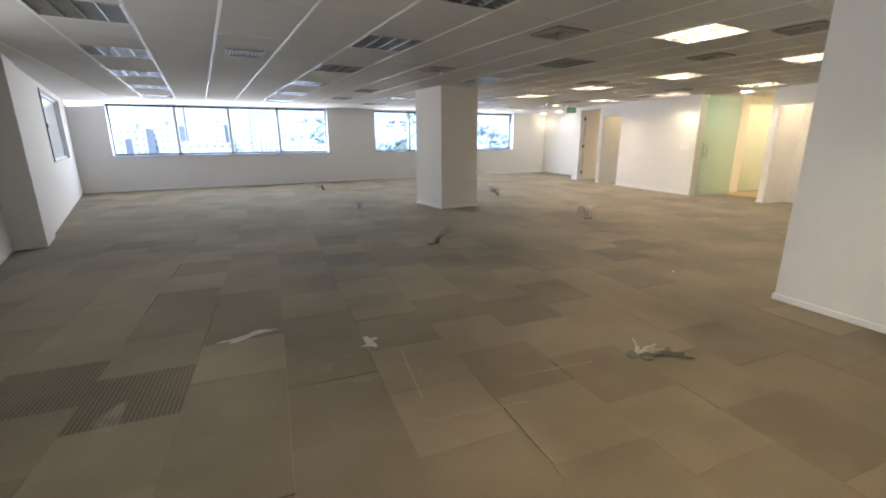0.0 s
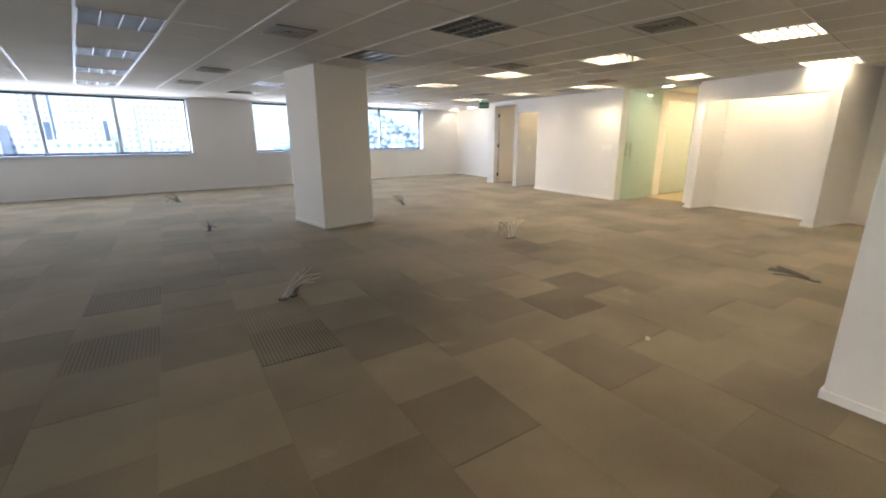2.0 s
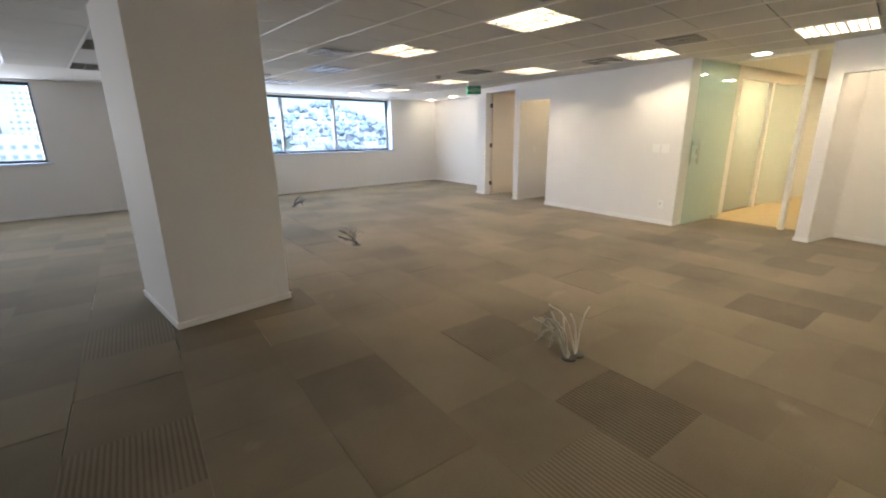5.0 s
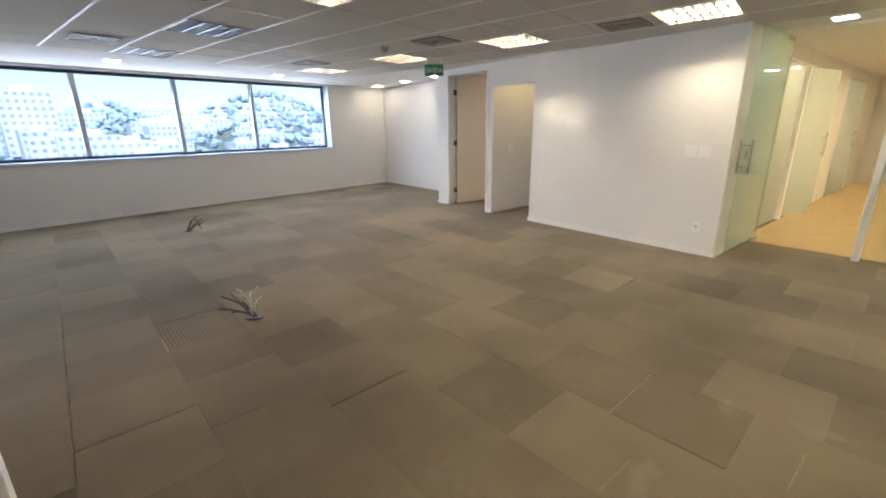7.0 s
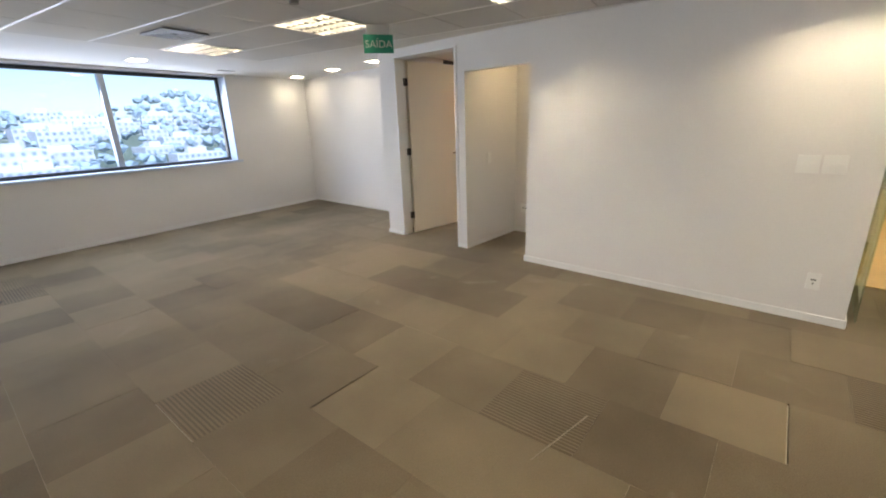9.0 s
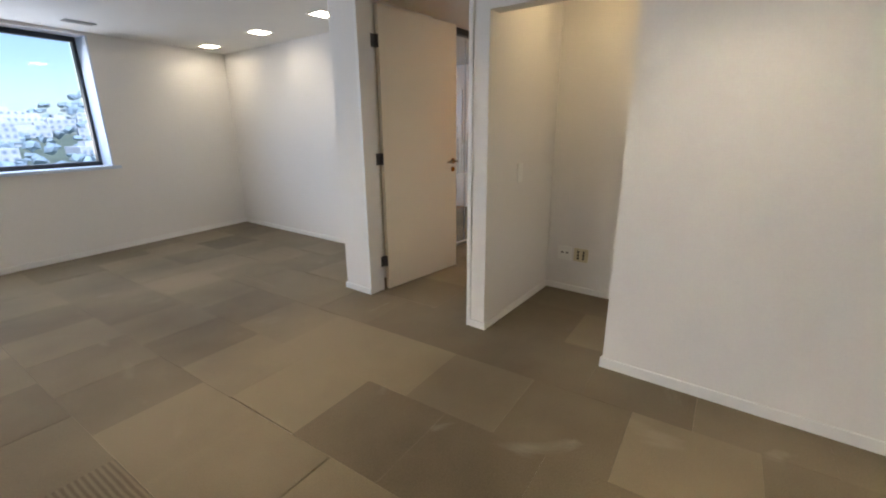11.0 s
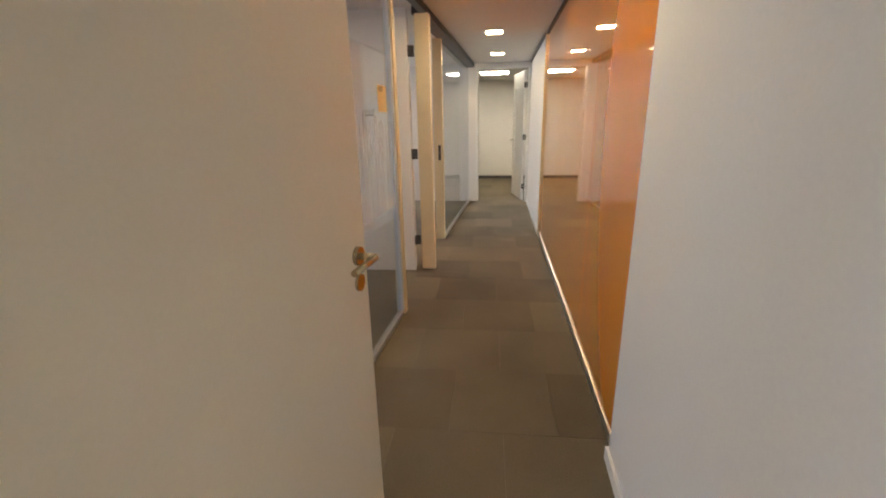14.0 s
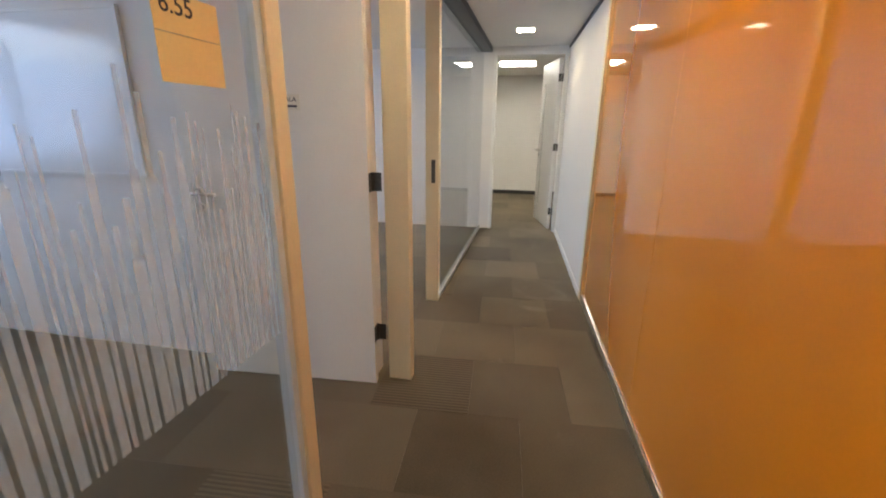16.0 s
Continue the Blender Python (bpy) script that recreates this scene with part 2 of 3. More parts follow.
def rods(name, list_of, mat, at=None, parent=None, seg=12):
    bm = bmesh.new()
    for a, b, r in list_of:
        cyl_mesh(bm, a, b, r, seg)
    me = bpy.data.meshes.new(name)
    bm.to_mesh(me)
    bm.free()
    me.materials.append(mat)
    for p in me.polygons:
        p.use_smooth = len(p.vertices) == 4
    ob = new(name, me)
    if parent is not None:
        ob.parent = parent
    if at is not None:
        ob.matrix_basis = at
    return ob


def empty(name, at, label, category, group=""):
    ob = new(name)
    ob.matrix_basis = at
    return tagged(ob, label, category, group)


def text_on(name, body, size, at, mat, parent):
    cu = bpy.data.curves.new(name, "FONT")
    cu.body, cu.size, cu.extrude = body, size, 0.0004
    cu.align_x, cu.align_y = "CENTER", "CENTER"
    cu.materials.append(mat)
    ob = new(name, cu)
    ob.parent = parent
    ob.matrix_basis = at
    return ob


def structure(ob, label=""):
    return tagged(ob, label, kind="structure")


H = 2.30
GRID = 8.2
G = pose(10.297, 15.235, 0, 0, 0, GRID)   # along the facade: x along the wall, y out of the room


# ---- facade with its two window bands ----
W1, W2, W3, W5 = (-14.48, -8.80), (-7.27, -1.57), (0.75, 2.75), (4.1, 6.7)
SILL, HEAD, DEEP = 0.94, 2.27, 0.30
boxes = [((-16.2, 0, 0), (7.4, DEEP, SILL)), ((-16.2, 0, HEAD), (7.4, DEEP, H))]
edges = [-16.2, *W1, *W2, *W3, *W5, 7.4]
for a, b in zip(edges[::2], edges[1::2]):
    boxes.append(((a, 0, SILL), (b, DEEP, HEAD)))
structure(mesh_of("wall_north", boxes, M_WALL, G), "white painted facade wall with long window openings")
structure(mesh_of("baseboard_north", [((-15.4, -0.012, 0), (-0.0, -0.001, 0.06))], M_TRIM, G, bevel=0.002), "low white skirting board")


def window(name, span, cuts):
    a, b = span
    w = structure(new(name), "long window band with dark metal frame and grey mullions")
    w.matrix_basis = G
    y0, y1 = 0.2, 0.26
    t = 0.05
    mesh_of("frame", [((a, y0, SILL), (b, y1, SILL + t)), ((a, y0, HEAD - t), (b, y1, HEAD)),
                      ((a, y0, SILL + t), (a + t, y1, HEAD - t)), ((b - t, y0, SILL + t), (b, y1, HEAD - t))],
            M_ALU, parent=w, bevel=0.004)
    for c in cuts:
        mesh_of("mullion", [((c - 0.035, y0 - 0.03, SILL + t), (c + 0.035, y1, HEAD - t))], M_MULL, parent=w, bevel=0.006)
    mesh_of("sill", [((a - 0.06, -0.03, SILL - 0.03), (b + 0.06, y0, SILL - 0.002 + 0.006))], M_SKYBLUE_REVEAL, parent=w, bevel=0.004)
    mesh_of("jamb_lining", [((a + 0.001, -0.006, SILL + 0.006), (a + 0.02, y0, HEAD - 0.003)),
                            ((b - 0.02, -0.006, SILL + 0.006), (b - 0.001, y0, HEAD - 0.003))], M_SKYBLUE_REVEAL, parent=w)
    pts = [a + t, *cuts, b - t]
    for p, q in zip(pts, pts[1:]):
        g = mesh_of("pane", [((p + 0.02, 0.225, SILL + t), (q - 0.02, 0.231, HEAD - t))], M_GLASS, parent=w)
        g.visible_shadow = False


window("window_1", W1, (-12.95, -11.61, -10.27))
window("window_2", W2, (-5.94, -4.57, -3.22))
window("window_3", W3, (1.75,))
# Unseen window, added so that daylight reaches the second office.
window("added_window", W5, (5.4,))

# ---- walls of the main room ----
# oblique wall with a frosted window at the far side of the room
LW = pose(-4.91, 13.37, 0, 0, 0, math.degrees(math.atan2(6.5, -2.1)) + 180)   # x along the wall towards the camera side
structure(mesh_of("wall_west", [((0.0, -0.25, 0), (6.8, 0, 0.95)), ((0, -0.25, 2.2), (6.8, 0, H)),
                                ((0, -0.25, 0.95), (1.6, 0, 2.2)), ((4.7, -0.25, 0.95), (6.8, 0, 2.2))], M_WALL, LW), "white painted side wall")
w4 = structure(new("window_4"), "frosted side window with a dark metal edge")
w4.matrix_basis = LW
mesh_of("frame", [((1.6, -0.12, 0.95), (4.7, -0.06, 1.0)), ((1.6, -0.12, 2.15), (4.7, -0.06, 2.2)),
                  ((1.6, -0.12, 1.0), (1.66, -0.06, 2.15))], M_SKYBLUE_REVEAL, parent=w4, bevel=0.004)
mesh_of("dark_edge", [((4.62, -0.14, 0.97), (4.7, 0.02, 2.2)), ((4.6, -0.14, 1.55), (4.71, 0.035, 1.62))], M_ALU, parent=w4, bevel=0.006)
mesh_of("pane", [((1.66, -0.1, 1.0), (4.62, -0.092, 2.15))], M_BOARD, parent=w4)
structure(mesh_of("pier_west", [((6.8, -0.3, 0), (7.55, 0.03, H))], M_WALL, LW), "white painted pier")
structure(mesh_of("wall_west_near", [((7.55, -0.55, 0), (18.6, -0.29, 0.95)), ((7.55, -0.55, 2.25), (18.6, -0.29, H)), ((7.55, -0.55, 0.95), (9.5, -0.29, 2.25)), ((15.5, -0.55, 0.95), (18.6, -0.29, 2.25))], M_WALL, LW), "white painted side wall")
structure(mesh_of("wall_south", [((-1.9, -4.2, 0), (13, -4.0, H))], M_WALL), "white painted back wall")


def column(name, corner, turn, sx, sy, down=False):
    """Square pillar with a skirting; corner is the near one."""
    c = tagged(new(name), "square white painted structural pillar standing on the carpet", "pillar", "pillars")
    c.matrix_basis = pose(*corner, 0, 0, 0, turn)
    y0, y1 = (-sy, 0) if down else (0, sy)
    mesh_of("shaft", [((0, y0, 0.0), (sx, y1, H))], M_WALL, parent=c, bevel=0.004)
    mesh_of("skirting", [((-0.012, y0 - 0.012, 0), (sx + 0.012, y1 + 0.012, 0.05))], M_TRIM, parent=c, bevel=0.003)
    return c


column("pillar", (3.161, 7.339), 12.7, 0.833, 1.002)
column("pillar", (4.265, 1.85), 3, 0.85, 1.05, True)

# ---- partition with door, niche and glass entrance ----
XF = 9.34
structure(mesh_of("wall_east", [((XF, 7.225, 0), (10.55, 9.73, H)), ((XF, 9.73, 1.955), (XF + 0.11, 10.52, H)), ((10.38, 9.73, 0), (10.55, 10.52, H)),
                                ((XF, 10.52, 0), (10.55, 10.625, H)), ((10.55, 10.50, 0), (10.836, 10.625, H)), ((9.541, 10.626, 0), (10.836, 10.653, H)),
                                ((XF, 10.625, 2.22), (XF + 0.18, 11.625, H)), ((XF, 11.625, 0), (XF + 0.15, 11.89, H)),
                                ((XF + 0.15, 11.80, 0), (10.46, 11.89, H)), ((10.297, 11.89, 0), (10.46, 15.26, H))], M_WALL),
          "white painted partition with a niche and a doorway")
structure(mesh_of("baseboard_east", [((XF - 0.012, 7.213, 0), (XF - 0.001, 9.742, 0.06)), ((XF - 0.001, 9.731, 0), (10.37, 9.742, 0.05)),
                                     ((10.368, 9.742, 0), (10.379, 10.508, 0.05)), ((XF - 0.001, 10.508, 0), (10.368, 10.519, 0.05)),
                                     ((XF - 0.012, 10.508, 0), (XF - 0.001, 10.625, 0.05)), ((XF - 0.012, 11.595, 0), (XF - 0.001, 11.902, 0.05)),
                                     ((XF - 0.001, 11.891, 0), (10.286, 11.902, 0.05)), ((10.285, 11.902, 0), (10.296, 15.2, 0.05)),
                                     ((9.56, 10.654, 0), (10.848, 10.666, 0.06)), ((10.837, 10.60, 0), (10.848, 10.654, 0.06)),
                                     ((XF - 0.001, 7.213, 0), (10.5, 7.224, 0.06))], M_TRIM, bevel=0.002), "low white skirting board")

door_frame = structure(new("door_1"), "white painted door frame with its leaf folded open")
mesh_of("lining", [((XF - 0.01, 10.626, 0), (XF + 0.2, 10.655, 2.2)), ((XF - 0.003, 11.595, 0), (XF + 0.152, 11.624, 2.2)),
                   ((XF - 0.01, 10.626, 2.2), (XF + 0.2, 11.624, 2.219))], M_TRIM, parent=door_frame, bevel=0.003)
mesh_of("stop", [((XF + 0.05, 10.655, 0), (XF + 0.09, 10.668, 2.2))], M_TRIM, parent=door_frame)
mesh_of("strike_plate", [((XF + 0.115, 10.6551, 0.9), (XF + 0.14, 10.6575, 1.09))], M_HINGE, parent=door_frame)


def door_leaf(name, at, width, height, mat, label, hinges, slit=False, lever=True, metal=None, hy=-0.006):
    """Leaf from its hinge: x away from the hinge, y its thickness."""
    d = empty(name, at, label, "door")
    t = 0.038
    if slit:
        a, b = width - 0.2, width - 0.12
        bx = [((0, 0, 0.008), (a, t, height)), ((b, 0, 0.008), (width, t, height)), ((a, 0, 0.008), (b, t, 0.25)), ((a, 0, height - 0.25), (b, t, height))]
        mesh_of("panel", bx, mat, parent=d)
        mesh_of("glass_slit", [((a, t * 0.4, 0.25), (b, t * 0.6, height - 0.25))], M_FROST, parent=d)
    else:
        mesh_of("panel", [((0, 0, 0.008), (width, t, height))], mat, parent=d, bevel=0.002)
    for z in hinges:
        rods("hinge", [((-0.007, hy, z - 0.045), (-0.007, hy, z + 0.045), 0.008)], M_HINGE, parent=d)
        mesh_of("hinge_plate", [((-0.003, 0.006, z - 0.045), (0.0, t, z + 0.045)), ((-0.05, hy - 0.004, z - 0.045), (-0.008, hy - 0.0005, z + 0.045))], M_HINGE, parent=d)
    if lever:
        m = metal or M_BRASS
        for s, y in ((-1, 0), (1, t)):
            rods("lever_handle", [((width - 0.055, y, 1.03), (width - 0.055, y + s * 0.012, 1.03), 0.026),
                                  ((width - 0.055, y, 1.03), (width - 0.055, y + s * 0.055, 1.03), 0.010),
                                  ((width - 0.055, y + s * 0.055, 1.03), (width - 0.175, y + s * 0.05, 1.025), 0.009),
                                  ((width - 0.055, y, 0.955), (width - 0.055, y + s * 0.008, 0.955), 0.024)], m, parent=d)
    return d


door_leaf("door_leaf", pose(9.51, 11.556, 0, 0, 0, -5.2), 0.88, 2.18, M_DOOR,
          "cream laminate office door standing wide open", (0.25, 1.09, 1.94), hy=0.036)


def plate(name, at, w, h, mat, label, holes=(), raised=()):
    """Wall plate: x across, y towards the room is minus, z up."""
    p = empty(name, at, label, "socket" if holes else "switch")
    mesh_of("cover", [((-w / 2, -0.009, -h / 2), (w / 2, 0, h / 2))], mat, parent=p, bevel=0.003)
    for x, z, a, b in raised:
        mesh_of("rocker", [((x - a / 2, -0.013, z - b / 2), (x + a / 2, -0.008, z + b / 2))], M_PLATE if mat is M_PLATE else mat, parent=p, bevel=0.002)
    for x, z, a, b in holes:
        mesh_of("slot", [((x - a / 2, -0.0098, z - b / 2), (x + a / 2, -0.0085, z + b / 2))], M_BLACK, parent=p)
    return p


FACE = -90   # plates on a wall that faces minus x
plate("switch_plate", pose(XF, 7.59, 1.10, 0, 0, FACE), 0.12, 0.12, M_PLATE, "white double light switch on the wall", raised=((-0.02, 0, 0.035, 0.02), (0.022, 0, 0.035, 0.02)))
plate("switch_plate", pose(XF, 7.455, 1.10, 0, 0, FACE), 0.12, 0.12, M_PLATE, "white double light switch on the wall", raised=((-0.02, 0, 0.035, 0.02), (0.022, 0, 0.035, 0.02)))
plate("wall_socket", pose(XF, 7.43, 0.30, 0, 0, FACE), 0.075, 0.12, M_PLATE, "white wall socket above the skirting", holes=((0, 0.012, 0.03, 0.008), (0, -0.014, 0.008, 0.012)))
plate("wall_socket", pose(10.38, 10.37, 0.32, 0, 0, FACE), 0.115, 0.115, M_PLATE, "white data socket in the niche", holes=((-0.02, 0.005, 0.022, 0.012), (0.02, 0.005, 0.022, 0.012)))
plate("wall_socket", pose(10.38, 10.235, 0.32, 0, 0, FACE), 0.115, 0.11, M_OLDPLATE, "yellowed power socket in the niche",
      holes=tuple((x, z, 0.016, 0.02) for x in (-0.022, 0.022) for z in (-0.026, 0, 0.026)))
plate("switch_plate", pose(9.78, 10.52, 1.02, 0, 0, 0), 0.075, 0.13, M_PLATE, "white switch on the niche side wall", raised=((0, 0, 0.03, 0.05),))

# exit sign hanging by the doorway
sg = empty("exit_sign", pose(8.27, 10.62, 2.14, 0, 0, -35), "green exit sign hanging from the ceiling", "sign")
mesh_of("panel", [((-0.13, -0.006, -0.09), (0.13, 0.006, 0.06))], M_GREEN, parent=sg, bevel=0.002)
mesh_of("mount", [((-0.1, -0.012, 0.06), (0.1, 0.012, 0.138))], M_PLATE, parent=sg, bevel=0.003)
text_on("lettering", "SAÍDA", 0.085, pose(0, -0.008, -0.02, 90, 0, 0), M_PLATE, sg)

# ---- glass entrance and lobby ----
def glass_leaf(name, at, width, height, mat, label, handle):
    d = empty(name, at, label, "glass door")
    mesh_of("pane", [((0, -0.005, 0.012), (width, 0.005, height))], mat, parent=d, bevel=0.002).visible_shadow = False
    for s in (-1, 1):
        rods("pull_handle", [((handle, s * 0.05, 0.88), (handle, s * 0.05, 1.22), 0.012),
                             ((handle, s * 0.005, 0.94), (handle, s * 0.05, 0.94), 0.008), ((handle, s * 0.005, 1.16), (handle, s * 0.05, 1.16), 0.008)], M_STEEL, parent=d)
    mesh_of("lock", [((handle + 0.05, -0.014, 1.02), (handle + 0.13, 0.014, 1.1))], M_STEEL, parent=d, bevel=0.003)
    mesh_of("floor_hinge", [((width - 0.2, -0.014, 0.004), (width, 0.014, 0.06))], M_STEEL, parent=d, bevel=0.003)
    return d


glass_leaf("glass_door", pose(9.46, 7.165, 0, 0, 0, 0), 1.08, 2.26, M_GREENGL, "greenish frameless glass door standing open along the wall", 0.12)
gf = structure(new("glass_front"), "glass entrance front with white posts")
mesh_of("post", [((10.27, 6.2, 0), (10.33, 6.26, H))], M_TRIM, parent=gf, bevel=0.003)
mesh_of("head_rail", [((10.27, 6.26, H - 0.03), (10.33, 7.2, H))], M_TRIM, parent=gf)
mesh_of("pane", [((10.296, 5.9, 0.02), (10.304, 6.2, H - 0.02))], M_CLEAR, parent=gf)

# recess wall beside the entrance
R = pose(9.70, 5.88, 0, 0, 0, -6.5)      # y along the wall, x into it
structure(mesh_of("wall_recess", [((0, -0.14, 0), (0.75, 0.0, H)), ((0, -1.97, 1.93), (0.12, -0.14, H)), ((0.12, -1.97, 2.12), (0.62, -0.14, H)), ((0.62, -1.97, 0), (0.75, -0.14, H)),
                                  ((0, -2.12, 0), (0.95, -1.97, H)), ((0.95, -2.12, 0), (1.1, -2.0, H)),
                                  ((0.95, -2.4, 0), (1.1, -2.12, H)), ((0.95, -3.3, 2.15), (1.1, -2.4, H)), ((0.95, -9, 0), (1.1, -3.3, H))], M_WALL, R),
          "white painted wall with a wide open recess")
structure(mesh_of("baseboard_recess", [((-0.011, -0.151, 0), (-0.001, 0.011, 0.05)), ((0.609, -1.97, 0), (0.619, -0.15, 0.05)), ((-0.011, -2.131, 0), (-0.001, -1.96, 0.05)),
                                       ((-0.001, -2.131, 0), (0.94, -2.121, 0.05))], M_TRIM, R, bevel=0.002), "low white skirting board")
door_leaf("door_leaf", R @ pose(0.96, -3.29, 0, 0, 0, 90), 0.88, 2.14, M_DOOR, "closed cream laminate door beside the recess", (0.3, 1.1, 1.9), metal=M_STEEL)
structure(mesh_of("wall_end_south", [((10.0, -4.2, 0), (10.2, 3.0, H))], M_WALL), "white painted end wall")

structure(mesh_of("lobby_wall", [((10.55, 7.30, 0), (11.0, 7.42, H)), ((11.0, 7.30, 2.12), (12.1, 7.42, H)), ((12.1, 7.30, 0), (12.2, 7.42, H)), ((12.2, 7.30, 2.12), (13.1, 7.42, H)), ((13.1, 7.30, 0), (15.0, 7.42, H)), ((15.0, 7.3, 2.12), (16, 7.42, H)), ((16, 7.3, 0), (18.3, 7.42, H)),
                                 ((18.3, 4.4, 0), (18.45, 7.42, H)), ((10.5, 4.5, 0), (18.3, 4.62, H)), ((10.42, 4.62, 0), (10.5, 5.85, H))], M_WALL), "white painted lobby walls")
fp = structure(new("lobby_side_light"), "fixed frosted glass pane beside the lobby door")
mesh_of("pane", [((11.0, 7.35, 0.01), (12.1, 7.36, 2.12))], M_FROST, parent=fp)
structure(mesh_of("lobby_back", [((10.6, 8.4, 0), (16, 8.5, H))], M_WALL), "white painted wall behind the lobby doors")
glass_leaf("glass_door", pose(12.25, 7.34, 0, 0, 0, -14), 0.85, 2.1, M_FROST, "frosted glass door in the lobby, ajar", 0.75)
glass_leaf("glass_door", pose(15.05, 7.34, 0, 0, 0, -10), 0.85, 2.1, M_FROST, "frosted glass door in the lobby, ajar", 0.75)
structure(mesh_of("lobby_floor", [((10.40, 4.6, -0.02), (18.4, 7.3, 0.006))], M_LOBBY), "warm wood-toned lobby floor")
sg2 = empty("exit_sign", pose(17.2, 6.3, 2.12, 0, 0, -90), "green exit sign in the lobby", "sign")
mesh_of("panel", [((-0.13, -0.006, -0.09), (0.13, 0.006, 0.06))], M_GREEN, parent=sg2, bevel=0.002)
mesh_of("mount", [((-0.1, -0.012, 0.06), (0.1, 0.012, 0.18))], M_PLATE, parent=sg2, bevel=0.003)

# ---- corridor beyond the door ----
CR = pose(10.84, 10.615, 0, 0, 0, 1.6)
og = structure(new("orange_glass_wall"), "glossy orange back-painted glass panels")
og.matrix_basis = CR
for i, (a, b) in enumerate(((0.0, 0.94), (0.942, 2.2), (2.202, 3.68))):
    mesh_of("panel", [((a, -0.012, 0.05), (b, 0, H - 0.03))], M_ORANGE, parent=og, bevel=0.001)
mesh_of("floor_rail", [((0, -0.03, 0), (3.68, 0.012, 0.05))], M_STEEL, parent=og, bevel=0.003)
mesh_of("head_rail", [((0, -0.03, H - 0.03), (3.68, 0.012, H))], M_ALU, parent=og)
mesh_of("end_post", [((3.68, -0.05, 0), (3.74, 0.02, H))], M_CREAM, parent=og, bevel=0.003)
structure(mesh_of("wall_corridor_right", [((-0.02, -0.2, 0), (3.72, -0.055, H)), ((3.74, -0.15, 0), (6.04, 0.012, H))], M_WALL, CR), "white painted corridor wall")
structure(mesh_of("baseboard_corridor", [((3.74, 0.013, 0), (6.03, 0.024, 0.06)), ], M_TRIM, CR), "low white skirting board")
structure(mesh_of("ceiling_trim", [((3.75, 0.013, H - 0.03), (6.03, 0.024, H - 0.002))], M_ALU, CR), "dark shadow gap trim")

CL = pose(10.46, 11.90, 0, 0, 0, -1.3)
gp = structure(new("glass_partition"), "glass office partition with cream posts and streaked frosted film")
gp.matrix_basis = CL
mesh_of("floor_rail", [((0.0, -0.02, 0), (1.634, 0.02, 0.034)), ((3.851, 0.05, 0), (6.42, 0.09, 0.034))], M_STEEL, parent=gp, bevel=0.004)
mesh_of("head_rail", [((0.0, -0.03, H - 0.06), (2.7, 0.03, H)), ((2.7, -0.03, H - 0.06), (6.42, 0.1, H))], M_ALU, parent=gp)
mesh_of("post", [((1.662, -0.03, 0), (1.72, 0.035, H - 0.06))], M_CREAM, parent=gp, bevel=0.004)
mesh_of("edge_profile", [((1.635, -0.02, 0.035), (1.661, 0.02, H - 0.06))], M_SKYBLUE_REVEAL, parent=gp, bevel=0.003)
mesh_of("post", [((2.68, -0.05, 0), (2.748, 0.075, H - 0.06))], M_CREAM, parent=gp, bevel=0.004)
mesh_of("post", [((3.785, 0.05, 0), (3.85, 0.15, H - 0.06))], M_CREAM, parent=gp, bevel=0.004)
mesh_of("strike_plate", [((3.782, 0.075, 0.95), (3.7848, 0.105, 1.12))], M_HINGE, parent=gp)
for a, b, c in ((0.0, 0.677, 0), (0.683, 1.634, 0), (3.851, 5.1, 0.07), (5.105, 6.42, 0.07)):
    mesh_of("pane", [((a, c - 0.005, 0.035), (b, c + 0.005, H - 0.06))], M_CLEAR, parent=gp).visible_shadow = False
mesh_of("pane_joint", [((0.6775, -0.006, 0.035), (0.6825, 0.006, H - 0.06))], M_MULL, parent=gp)
rnd = random.Random(4)
strips, x = [], 0.005
while x < 1.62:
    w = rnd.choice((0.005, 0.007, 0.01, 0.014, 0.02)) * rnd.uniform(0.8, 1.2)
    top = rnd.uniform(1.05, 1.3)
    mid = top + rnd.uniform(0.06, 0.16)
    strips.append(((x, -0.0075, 0.83), (x + w, -0.0062, top)))
    strips.append(((x + w * 0.2, -0.0075, top), (x + w * 0.75, -0.0062, mid)))
    x += w + rnd.uniform(0.003, 0.011)
sf = mesh_of("streak_film", strips, M_STREAK, parent=gp)
tagged(sf, "white frosted vertical streaks", kind="stuff")
sf.visible_shadow = False

structure(mesh_of("wall_corridor_end", [((16.87, 11.70, 0), (16.98, 15.6, H)), ((16.87, 10.80, 2.24), (16.98, 11.70, H)), ((16.87, 8.6, 0), (16.98, 10.80, H))], M_WALL), "white painted end wall with a doorway")
df = structure(new("door_2"), "white door frame at the corridor end")
mesh_of("lining", [((16.85, 11.66, 0), (17.0, 11.699, 2.239)), ((16.85, 10.801, 0), (17.0, 10.84, 2.239)), ((16.85, 10.84, 2.2), (17.0, 11.66, 2.239))], M_TRIM, parent=df, bevel=0.003)
door_leaf("door_leaf", pose(17.0, 10.86, 0, 0, 0, 12), 0.8, 2.18, M_TRIM, "white door with a narrow glass slit, open", (0.25, 1.1, 1.95), slit=True, metal=M_STEEL)
structure(mesh_of("wall_far_room", [((20.1, 8.6, 0), (20.25, 14, H)), ((16.98, 13.9, 0), (20.1, 14, H)), ((16.98, 8.6, 0), (20.1, 8.7, H))], M_WALL), "plain white far room walls")
structure(mesh_of("baseboard_far", [((20.085, 8.7, 0), (20.099, 13.9, 0.07))], M_HINGE), "dark skirting board")

